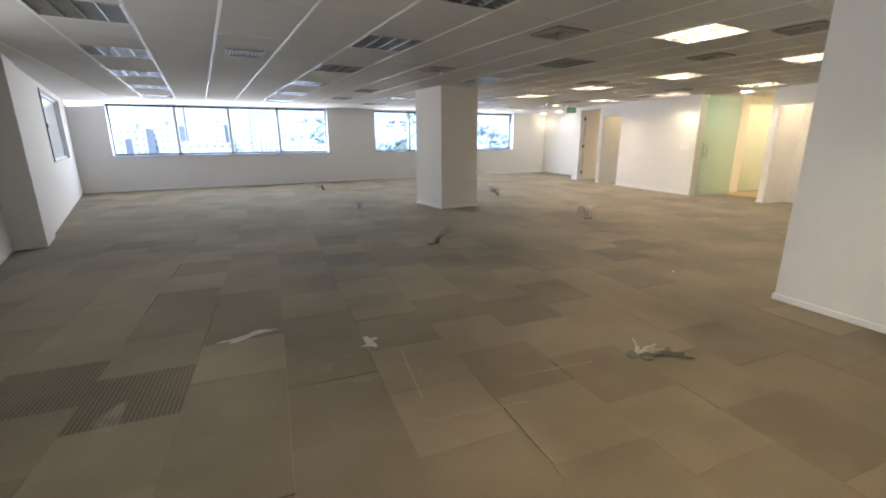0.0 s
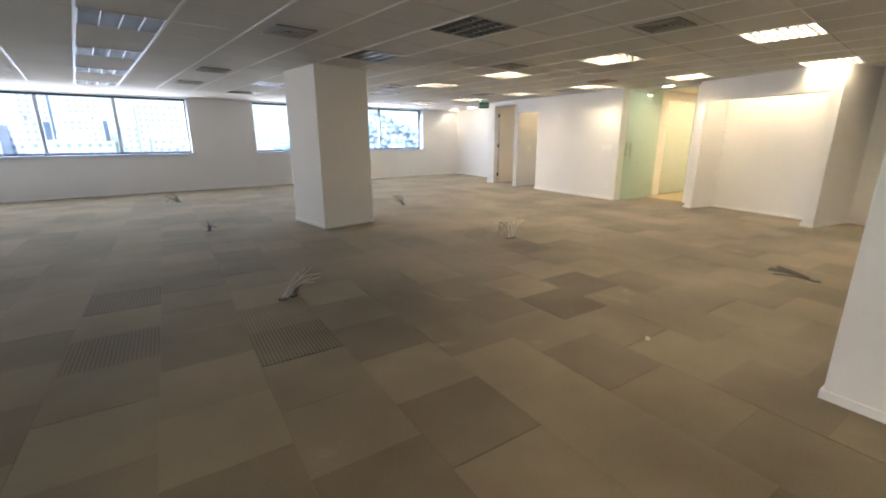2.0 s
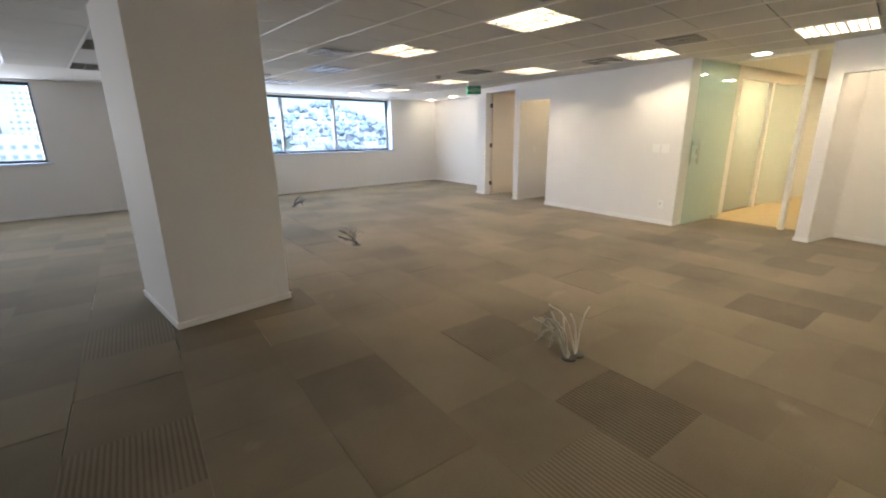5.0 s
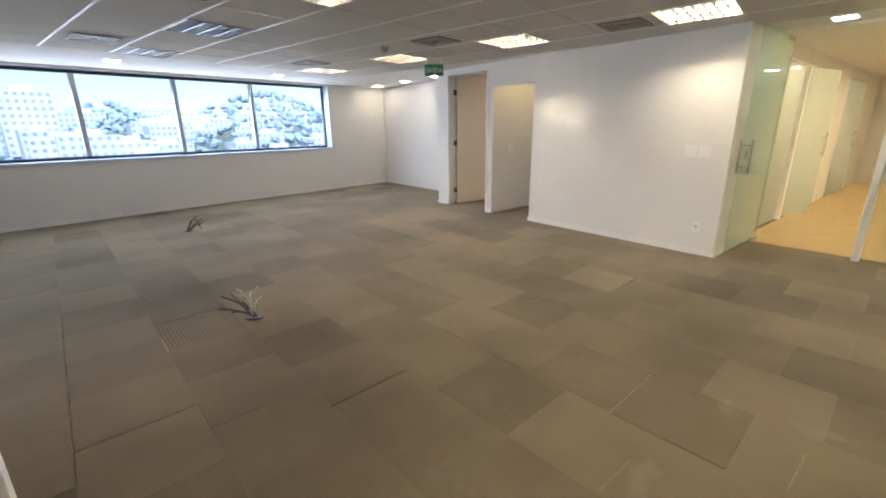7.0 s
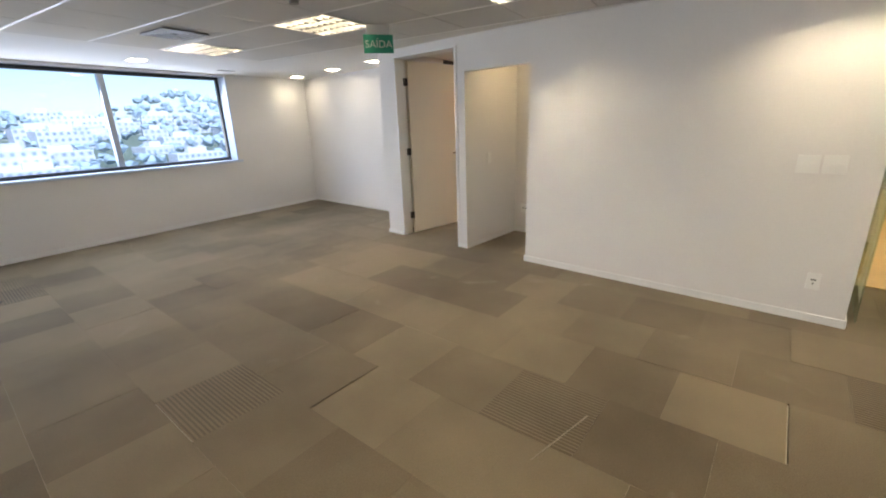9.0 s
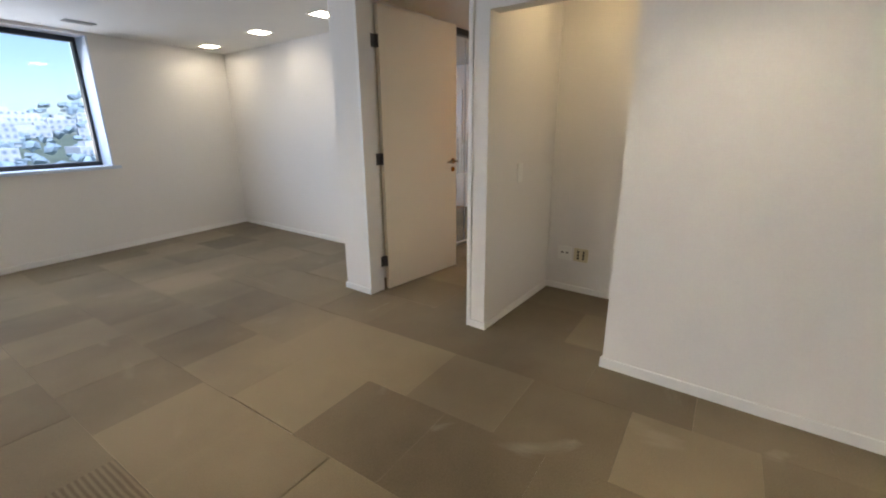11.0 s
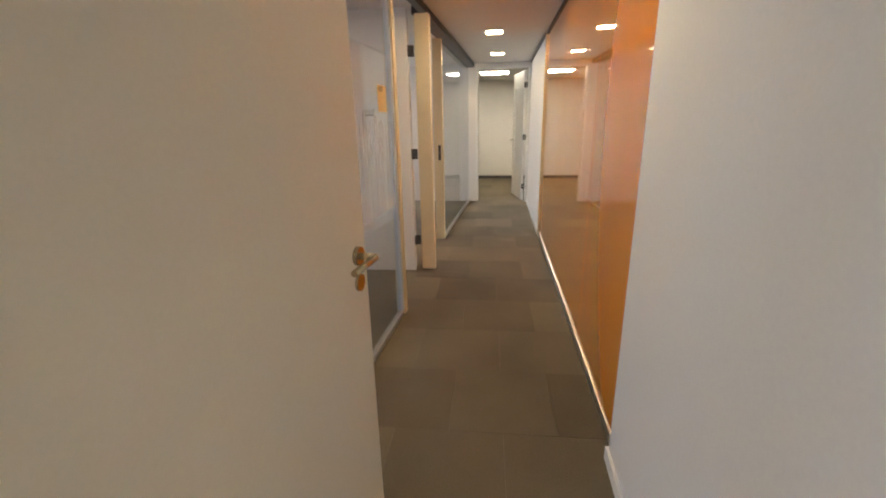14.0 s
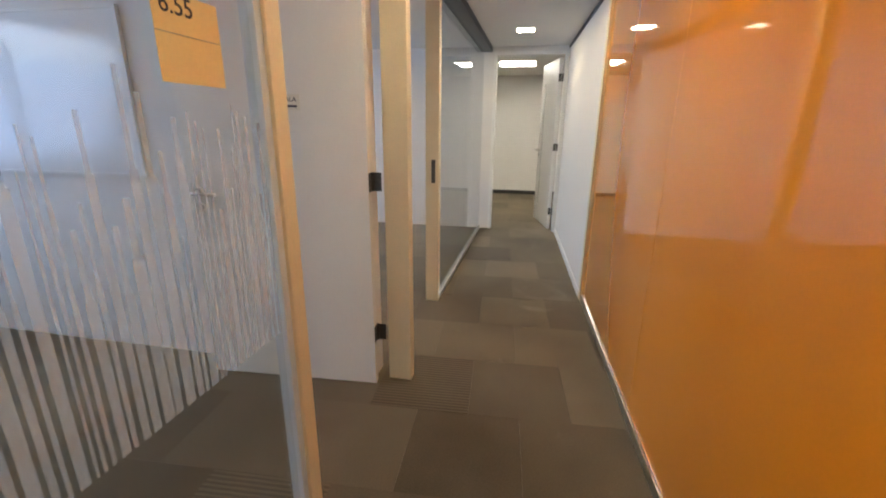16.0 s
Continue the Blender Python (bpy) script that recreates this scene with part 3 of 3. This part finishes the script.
# the two offices behind the glass
structure(mesh_of("wall_office", [((13.17, 11.99, 0), (13.25, 15.7, H))], M_WALL), "white painted wall between two offices")
door_leaf("door_leaf", pose(13.10, 11.965, 0, 0, 0, 93.5), 0.94, 2.2, M_TRIM, "white office door folded open against the wall", (0.3, 1.1, 1.95), metal=M_STEEL)
# Added board in place of the bright window reflection on the glass partition.
reflection_board = empty("whiteboard", pose(13.169, 14.05, 1.5, 0, 0, -90), "glossy white board standing in for a window reflection in the glass", "whiteboard")
mesh_of("board", [((-0.75, -0.02, -0.41), (0.75, 0, 0.41))], M_BOARD, parent=reflection_board, bevel=0.003)
mesh_of("rim", [((-0.765, -0.024, -0.425), (0.765, -0.001, -0.41)), ((-0.765, -0.024, 0.41), (0.765, -0.001, 0.425)),
                ((-0.765, -0.024, -0.41), (-0.75, -0.001, 0.41)), ((0.75, -0.024, -0.41), (0.765, -0.001, 0.41))], M_TRIM, parent=reflection_board)
nt1 = empty("paper_note", CL @ pose(1.45, -0.0085, 1.51, 0, 0, 0), "orange paper sheet with a room number on the glass", "note")
mesh_of("sheet", [((-0.078, -0.001, -0.075), (0.078, 0, 0.075))], M_PAPER, parent=nt1)
text_on("lettering", "6.55", 0.045, pose(-0.025, -0.0022, 0.052, 90, 0, 0), M_INK, nt1)
mesh_of("fold", [((-0.078, -0.0018, 0.006), (0.078, -0.001, 0.0075))], M_WIRE, parent=nt1)
nt2 = empty("paper_note", pose(13.036, 12.32, 1.46, 0, 0, -86.5), "small handwritten note taped to the door", "note")
mesh_of("sheet", [((-0.05, -0.0015, -0.035), (0.05, 0, 0.035))], M_NOTE, parent=nt2)
text_on("lettering", "SALA", 0.03, pose(0, -0.0025, 0.012, 90, 0, 0), M_INK, nt2)
mesh_of("scribble", [((-0.03, -0.0024, -0.022), (0.035, -0.0015, -0.012))], M_INK, parent=nt2)

# ---- floors and ceilings ----
structure(mesh_of("floor", [((-12, -6, -0.1), (21, 18, -0.008))], M_UNDER), "carpet backing over the slab")

# suspended ceiling in the main room
CG = pose(6.46, 5.2, 0, 0, 0, 10.5)          # origin at the middle of a lamp's cell
CELL, CELLY = 0.625, 0.597
lamps = {}
for i in range(-3, 2):
    for j in range(-4, 5):
        lamps[(i * 4, j * 3)] = (i, j)
vents = {(-6, -2), (-3, -4), (-2, -2), (-10, 2), (-6, 2), (-1, 2), (-6, 7), (-6, 10), (-1, 7), (3, 2), (4, 4), (3, 7), (3, 11), (-1, 11)}
tiles, bars = [], []
I0, I1, J0, J1 = -13, 5, -14, 12
Z = H - 0.022
h, k = CELL / 2, CELLY / 2
for i in range(I0, I1 + 1):
    for j in range(J0, J1 + 1):
        cx, cy = i * CELL, j * CELLY
        if (i, j) in lamps:
            continue
        tiles.append(((cx - h + 0.014, cy - k + 0.005, Z), (cx + h - 0.014, cy + k - 0.005, H - 0.004)))
for i in range(I0, I1 + 2):
    x = i * CELL - h
    bars.append(((x - 0.012, J0 * CELLY - k, Z - 0.002), (x + 0.012, J1 * CELLY + k, H - 0.002)))
ax, bx, ay, by = I0 * CELL - h, I1 * CELL + h, J0 * CELLY - k, J1 * CELLY + k
structure(mesh_of("ceiling", [((-24, by, H), (24, 9.55, H + 0.1)), ((-24, -24, H), (24, ay, H + 0.1)), ((-24, ay, H), (ax, by, H + 0.1)),
                              ((bx, ay, H), (24, by, H + 0.1)), ((-24, -24, H + 0.1), (24, 9.55, H + 0.25))], M_CEIL, CG), "smooth white plaster ceiling")
tc = structure(mesh_of("ceiling_tiles", tiles, M_TILE, CG), "grey-white mineral ceiling tiles")
structure(mesh_of("ceiling_grid", bars, M_BAR, CG), "white metal ceiling grid bars")
LIT = {(0, 0), (0, 1), (0, 2), (0, -1), (1, 0), (1, 1), (1, 2), (1, 3), (1, 4), (-1, -1), (1, -1), (0, -2), (-1, -2), (-2, -2), (1, -2), (-1, -3), (0, -3), (-2, -3)}


def louver_lamp(at, on):
    """Recessed parabolic louver fixture; bright blades shield the tubes from the side."""
    f = empty("ceiling_lamp", at, "recessed louvered ceiling lamp, lit" if on else "recessed louvered ceiling lamp, switched off", "ceiling lamp", "louvered ceiling lamps")
    a = 0.295
    mesh_of("rim", [((-0.31, -0.298, -0.006), (0.31, -a, 0.004)), ((-0.31, a, -0.006), (0.31, 0.298, 0.004)),
                    ((-0.31, -a, -0.006), (-a, a, 0.004)), ((a, -a, -0.006), (0.31, a, 0.004))], M_BAR, parent=f)
    blades = []
    for k in range(5):
        p = -a + k * 2 * a / 4
        blades.append(((p - 0.006, -a, -0.004), (p + 0.006, a, 0.052)))
    for k in range(9):
        p = -a + k * 2 * a / 8
        blades.append(((-a, p - 0.005, -0.003), (a, p + 0.005, 0.05)))
    mesh_of("louver", blades, M_LOUVER, parent=f)
    mesh_of("housing", [((-0.305, -0.305, 0.1), (0.305, 0.305, 0.106)), ((-0.305, -0.305, 0.004), (-0.299, 0.305, 0.1)), ((0.299, -0.305, 0.004), (0.305, 0.305, 0.1)),
                        ((-0.299, -0.305, 0.004), (0.299, -0.299, 0.1)), ((-0.299, 0.299, 0.004), (0.299, 0.305, 0.1))], M_HOUSE, parent=f)
    rods("tube", [((p, -a, 0.07), (p, a, 0.07), 0.013) for p in (-0.2, 0.0, 0.2)], M_TUBE if on else M_TUBEOFF, parent=f, seg=8)
    return f


def vent_grille(at):
    f = empty("air_vent", at, "square grey ceiling air diffuser", "air vent", "ceiling air diffusers")
    rings = []
    for k in range(5):
        o = 0.2 - k * 0.037
        i = o - 0.02
        z = -0.014 + k * 0.002
        rings += [((-o, -o, z), (o, -i, z + 0.004)), ((-o, i, z), (o, o, z + 0.004)), ((-o, -i, z), (-i, i, z + 0.004)), ((i, -i, z), (o, i, z + 0.004))]
    mesh_of("rings", rings, M_VENT, parent=f)
    mesh_of("duct", [((-0.195, -0.195, -0.004), (0.195, 0.195, -0.0005))], M_VOID, parent=f)
    return f


protos = {}
for (ci, cj), key in lamps.items():
    if not (I0 <= ci <= I1 and J0 <= cj <= J1):
        continue
    on = key in LIT
    at = CG @ pose(ci * CELL, cj * CELLY, Z, 0, 0, 0)
    protos[on] = copy_thing(protos[on], at) if on in protos else louver_lamp(at, on)
vp = None
for ci, cj in sorted(vents):
    if not (I0 <= ci <= I1 and J0 <= cj <= J1):
        continue
    at = CG @ pose(ci * CELL, cj * CELLY, Z, 0, 0, 0)
    vp = copy_thing(vp, at) if vp else vent_grille(at)


def downlight(at, mat, size=0.085, name="downlight"):
    f = empty(name, at, "small square recessed downlight, lit", "downlight", "recessed downlights")
    s, o = size, size + 0.02
    mesh_of("rim", [((-o, -o, -0.006), (o, -s, -0.0005)), ((-o, s, -0.006), (o, o, -0.0005)), ((-o, -s, -0.006), (-s, s, -0.0005)), ((s, -s, -0.006), (o, s, -0.0005))], M_BAR, parent=f)
    mesh_of("lens", [((-s, -s, -0.004), (s, s, -0.0005))], mat, parent=f)
    return f


dp = downlight(pose(9.9, 14.79, H), M_SPOT)
for x, y in ((9.84, 13.6), (9.79, 12.5), (11.8, 13.6)):
    copy_thing(dp, pose(x, y, H))
dc = downlight(pose(14.4, 11.3, H), M_SPOTC)
for x, y in ((15.95, 11.32), (12.7, 11.3), (11.1, 11.25), (15.2, 13.5), (18.2, 9.8)):
    copy_thing(dc, pose(x, y, H))
downlight(pose(18.4, 11.45, H), M_SPOT, 0.27, "ceiling_panel_light")
copy_thing(dp, pose(9.98, 6.69, H))
dw = downlight(pose(11.4, 6.2, H), M_WARM)
for x, y in ((12.8, 6.0), (14.4, 6.0), (16.2, 6.0)):
    copy_thing(dw, pose(x, y, H))
cove = empty("cove_light", R, "warm strip light hidden behind the recess head", "strip light")
mesh_of("strip", [((0.13, -1.85, 2.06), (0.17, -0.25, 2.1))], M_COVE, parent=cove, bevel=0.003)
copy_thing(dp, pose(7.3, 14.0, H))
copy_thing(dp, pose(4.87, 13.42, H))
downlight(pose(9.9, 10.12, H), M_NICHE, 0.06)
# Two unseen downlights, added to brighten the frosted lobby panes from behind.
copy_thing(dw, pose(11.6, 7.9, H))
copy_thing(dw, pose(14.2, 7.9, H))
sv = empty("air_vent", pose(8.57, 14.52, H, 0, 0, GRID), "small slotted ceiling air outlet", "air vent")
mesh_of("slats", [((-0.12, y - 0.008, -0.008), (0.12, y + 0.008, -0.001)) for y in (-0.05, -0.02, 0.01, 0.04)], M_VENT, parent=sv)
sd = empty("smoke_detector", pose(7.29, 10.3, Z, 0, 0, 0), "small grey round smoke detector on the ceiling", "smoke detector")
rods("body", [((0, 0, 0), (0, 0, -0.02), 0.05), ((0, 0, -0.02), (0, 0, -0.05), 0.032)], M_VENT, parent=sd, seg=20)

# ---- loose cable ends on the carpet ----
def cables(x, y, n, reach, mat, seed, lift=0.12, lean=None):
    rr = random.Random(seed)
    c = empty("floor_cables", pose(x, y, 0, 0, 0, rr.uniform(0, 360) if lean is None else lean), "bundle of loose cut cables rising from the carpet", "cables", "loose floor cables")
    cu = bpy.data.curves.new("cable", "CURVE")
    cu.dimensions, cu.bevel_depth, cu.bevel_resolution = "3D", 0.006, 2
    for k in range(n):
        a = rr.uniform(-0.55, 0.55)
        L = reach * rr.uniform(0.5, 1)
        top = lift * rr.uniform(0.4, 1)
        sp = cu.splines.new("BEZIER")
        sp.bezier_points.add(2)
        drop = rr.random() < 0.25
        pts = [(rr.uniform(-0.02, 0.02), rr.uniform(-0.02, 0.02), 0.0), (L * 0.55 * math.cos(a), L * 0.55 * math.sin(a), top),
               (L * math.cos(a * 1.3), L * math.sin(a * 1.3), 0.008 if drop else top * rr.uniform(1.0, 1.6))]
        for bp, p in zip(sp.bezier_points, pts):
            bp.co = p
            bp.handle_left_type = bp.handle_right_type = "AUTO"
    cu.materials.append(mat)
    ob = new("cable", cu)
    ob.parent = c
    rods("grommet", [((0, 0, -0.004), (0, 0, 0.012), 0.045)], M_WIRED, parent=c, seg=14)


cables(2.45, 1.46, 8, 0.2, M_WIRE, 1, 0.035, 10)
cables(2.5, 1.42, 5, 0.3, M_WIRED, 12, 0.025, -12)
cables(6.5, 2.68, 5, 0.4, M_WIRED, 13, 0.05, 100)
cables(2.12, 4.68, 9, 0.34, M_WIRE, 3, 0.16, 25)
cables(2.2, 4.72, 4, 0.2, M_WIRED, 14, 0.1, 45)
cables(1.66, 8.05, 6, 0.25, M_WIRED, 4, 0.1)
cables(1.2, 11.7, 6, 0.27, M_WIRED, 5, 0.14)
cables(5.13, 5.5, 12, 0.3, M_WIRE, 6, 0.2, 75)
cables(5.2, 5.5, 3, 0.5, M_WIRE, 16, 0.24, 40)
cables(5.12, 8.92, 8, 0.22, M_WIRE, 7, 0.2, 80)
cables(5.15, 8.9, 5, 0.25, M_WIRED, 17, 0.14, 150)
cables(5.27, 12.5, 6, 0.27, M_WIRED, 8, 0.15, 30)


M_SEAM = material("frayed_backing", (0.21, 0.18, 0.14), 0.9, var=0.2, scale=40)
M_GLUE = material("dried_glue", (0.34, 0.31, 0.27), 0.85, var=0.2, scale=30)


def glue_patch(x, y, length, width, turn, seed):
    """Ragged flat remains of adhesive on the carpet."""
    rr = random.Random(seed)
    bm = bmesh.new()
    n = 34
    ring = []
    for k in range(n):
        a = k * math.tau / n
        q = rr.uniform(0.6, 1.0)
        ring.append(bm.verts.new((length / 2 * q * math.cos(a), width / 2 * q * math.sin(a) + 0.3 * width * math.sin(3 * math.cos(a)), 0.0025)))
    f = bm.faces.new(ring)
    got = bmesh.ops.extrude_face_region(bm, geom=[f])
    for v in got["geom"]:
        if isinstance(v, bmesh.types.BMVert):
            v.co.z = 0.0008
    me = bpy.data.meshes.new("glue_patch")
    bm.to_mesh(me)
    bm.free()
    me.materials.append(M_GLUE)
    ob = new("glue_patch", me)
    ob.matrix_basis = pose(x, y, 0.001, 0, 0, turn)
    tagged(ob, "ragged pale patch of dried glue on the carpet", "stain", "dried glue patches")


glue_patch(0.14, 2.55, 0.42, 0.1, 12, 1)
glue_patch(0.92, 2.18, 0.16, 0.13, 40, 2)
glue_patch(4.09, 2.71, 0.07, 0.04, 0, 3)

SEAMS = ((1.03, 1.27, 1.6, 1.25),
         (1.61, 1.49, 2.16, 1.48),
         (1.09, 2.01, 1.08, 1.46),
         (3.46, 4.96, 3.46, 4.39),
         (5.69, 6.36, 5.94, 6.36),
         (6.25, 5.89, 6.55, 5.89),
         (8.97, 12.91, 8.96, 12.4),
         (9.6, 13.45, 9.59, 12.96),
         (9.07, 11.36, 9.29, 11.36),
         (6.95, 8.26, 7.39, 8.19))
for x0, y0, x1, y1 in SEAMS:
    run = math.hypot(x1 - x0, y1 - y0)
    sm = mesh_of("frayed_seam", [((k * run / 6 + 0.002, -0.003 - 0.001 * (k % 3), 0), ((k + 1) * run / 6 - 0.002, 0.002 + 0.001 * (k % 2), 0.0015)) for k in range(6)],
                 M_SEAM, pose(x0, y0, 0.002, 0, 0, math.degrees(math.atan2(y1 - y0, x1 - x0))))
    tagged(sm, "pale frayed seam between two carpet squares", "carpet seam", "frayed carpet seams")

# ---- outside ----
structure(mesh_of("ground", [((-3000, 40, -22), (3000, 4000, -21))], material("ground_outside", (0.12, 0.15, 0.1), 0.9, var=0.4, scale=0.02, fine=0.3)), "distant ground below the building")
# Aerial haze is mixed into the tree colour: paler and bluer than leaves.
M_HILL_HAZE = material("hazed_far_trees", (0.32, 0.41, 0.46), 0.95, var=0.3, scale=0.03, fine=0.25)
M_CITY = material("far_facade", (0.62, 0.63, 0.64), 0.8, var=0.15, scale=0.02, fine=0.4)
# Panes are lifted to pale blue the same way, for distance haze.
M_PANE_HAZE = material("hazed_far_window", (0.3, 0.36, 0.43), 0.3, var=0.2, scale=0.1)
rnd = random.Random(11)


def hills():
    bm = bmesh.new()
    for k in range(4200):
        x = rnd.uniform(-420, 620)
        y = rnd.uniform(170, 420)
        base = -21 + max(0, (y - 180)) * 0.17 * (0.75 + 0.4 * math.sin(x * 0.013) + 0.2 * math.sin(x * 0.05 + 1))
        r = rnd.uniform(0.9, 2.7)
        bmesh.ops.create_icosphere(bm, subdivisions=1, radius=r, matrix=Matrix.Translation((x, y, base)) @ Matrix.Diagonal((rnd.uniform(1, 1.6), 1, rnd.uniform(0.7, 1.1), 1)))
    for v in bm.verts:
        v.co += noise.noise_vector(v.co * 0.5) * 1.5
    me = bpy.data.meshes.new("far_woods")
    bm.to_mesh(me)
    bm.free()
    me.materials.append(M_HILL_HAZE)
    return tagged(new("far_woods", me), "distant wooded hillside with aerial haze put into its pale blue colour", "woods", kind="stuff")


hills()


def terrace(x, w, top):
    f = empty("far_building", pose(x, 62, -21, 0, 0, 8), "pale flat roofed building with a parapet railing", "building", "distant buildings")
    z = 21 + top
    mesh_of("block", [((-w / 2, 0, 0), (w / 2, 26, z))], M_CITY, parent=f)
    mesh_of("railing", [((-w / 2, 0.1, z + 0.85), (w / 2, 0.2, z + 0.95))] + [((-w / 2 + k * w / 12, 0.1, z), (-w / 2 + k * w / 12 + 0.12, 0.2, z + 0.85)) for k in range(12)], M_CITY, parent=f)


for tx, tw, tz in ((-78, 34, -3.6), (-38, 38, -4.4), (2, 36, -4.0), (42, 38, -4.6), (84, 40, -4.2)):
    terrace(tx, tw, tz)


def far_house(x, y, w, d, z0, ht):
    f = empty("far_building", pose(x, y, z0, 0, 0, rnd.uniform(-12, 12)), "pale distant apartment building with rows of windows", "building", "distant buildings")
    mesh_of("block", [((-w / 2, 0, 0), (w / 2, d, ht)), ((-w / 5, d * 0.3, ht), (w / 5, d * 0.7, ht + 2.5))], M_CITY, parent=f)
    wins = []
    for r in range(int(ht / 3)):
        n = int(w / 2.6)
        for c in range(n):
            cx = -w / 2 + (c + 0.5) * w / n
            wins.append(((cx - 0.65, -0.08, r * 3 + 1), (cx + 0.65, 0.02, r * 3 + 2.4)))
    if wins:
        mesh_of("windows", wins, M_PANE_HAZE, parent=f)


for k in range(120):
    x = rnd.uniform(-260, 340)
    y = rnd.uniform(130, 330) if x < -20 else rnd.uniform(215, 370)
    base = -21 + max(0, (y - 185)) * 0.15
    far_house(x, y, rnd.uniform(10, 24), rnd.uniform(8, 14), base, rnd.choice((6, 9, 12, 15, 21, 27)) if x < 20 else rnd.choice((4, 6, 6, 9)))

# ---- carpet squares ----
inv = pose(0, 0, 0, 0, 0, TURN)
near, rest = [], []
for i in range(-30, 46):
    for j in range(-20, 36):
        c = inv @ Vector(((i + 0.5) * TILE, (j + 0.5 - 0.5 * (i % 2)) * TILE, 0))
        if not (-7 < c.x < 20.3 and -4.1 < c.y < 15.9):
            continue
        d = min((c - Vector(p)).length for p in ((1.5, 3, 0), (3.2, 4.6, 0), (5, 7.2, 0), (7, 9.6, 0), (9, 11.2, 0)))
        (near if d < 2.6 else rest).append((d, i, j, c))
near.sort()
rest += near[300:]
near = near[:300]
floor_ob = bpy.data.objects["floor"]
e = TILE / 2 - 0.0005
bmt = bmesh.new()
bmesh.ops.create_cube(bmt, size=1, matrix=Matrix.Translation((0, 0, -0.004)) @ Matrix.Diagonal((2 * e, 2 * e, 0.008, 1)))
tm = bpy.data.meshes.new("carpet_tile")
bmt.to_mesh(tm)
bmt.free()
tm.materials.append(M_CARPET)
rnd = random.Random(5)
for d, i, j, c in near:
    t = new("carpet_tile", tm)
    t.parent = floor_ob
    gap = rnd.choice((0.006, 0.007)) if rnd.random() < 0.16 else 0.0
    side = inv @ (Vector((gap, 0, 0)) if rnd.random() < 0.6 else Vector((0, gap, 0)))
    t.matrix_basis = pose(c.x + side.x, c.y + side.y, rnd.uniform(-0.001, 0.0012), 0, 0, TURN)
verts, faces = [], []
for d, i, j, c in rest:
    n = len(verts)
    z = rnd.uniform(-0.001, 0.001)
    for sx, sy in ((-e, -e), (e, -e), (e, e), (-e, e)):
        p = inv @ Vector((sx, sy, 0))
        verts += [(c.x + p.x, c.y + p.y, z)]
    for sx, sy in ((-e, -e), (e, -e), (e, e), (-e, e)):
        p = inv @ Vector((sx, sy, 0))
        verts += [(c.x + p.x, c.y + p.y, -0.008)]
    faces += [(n, n + 1, n + 2, n + 3)] + [(n + a, n + 4 + a, n + 4 + (a + 1) % 4, n + (a + 1) % 4) for a in range(4)]
me = bpy.data.meshes.new("carpet_field")
me.from_pydata(verts, [], faces)
me.materials.append(M_CARPET)
cf = new("carpet_field", me)
cf.parent = floor_ob
tagged(cf, "mottled grey-brown carpet squares", kind="stuff")
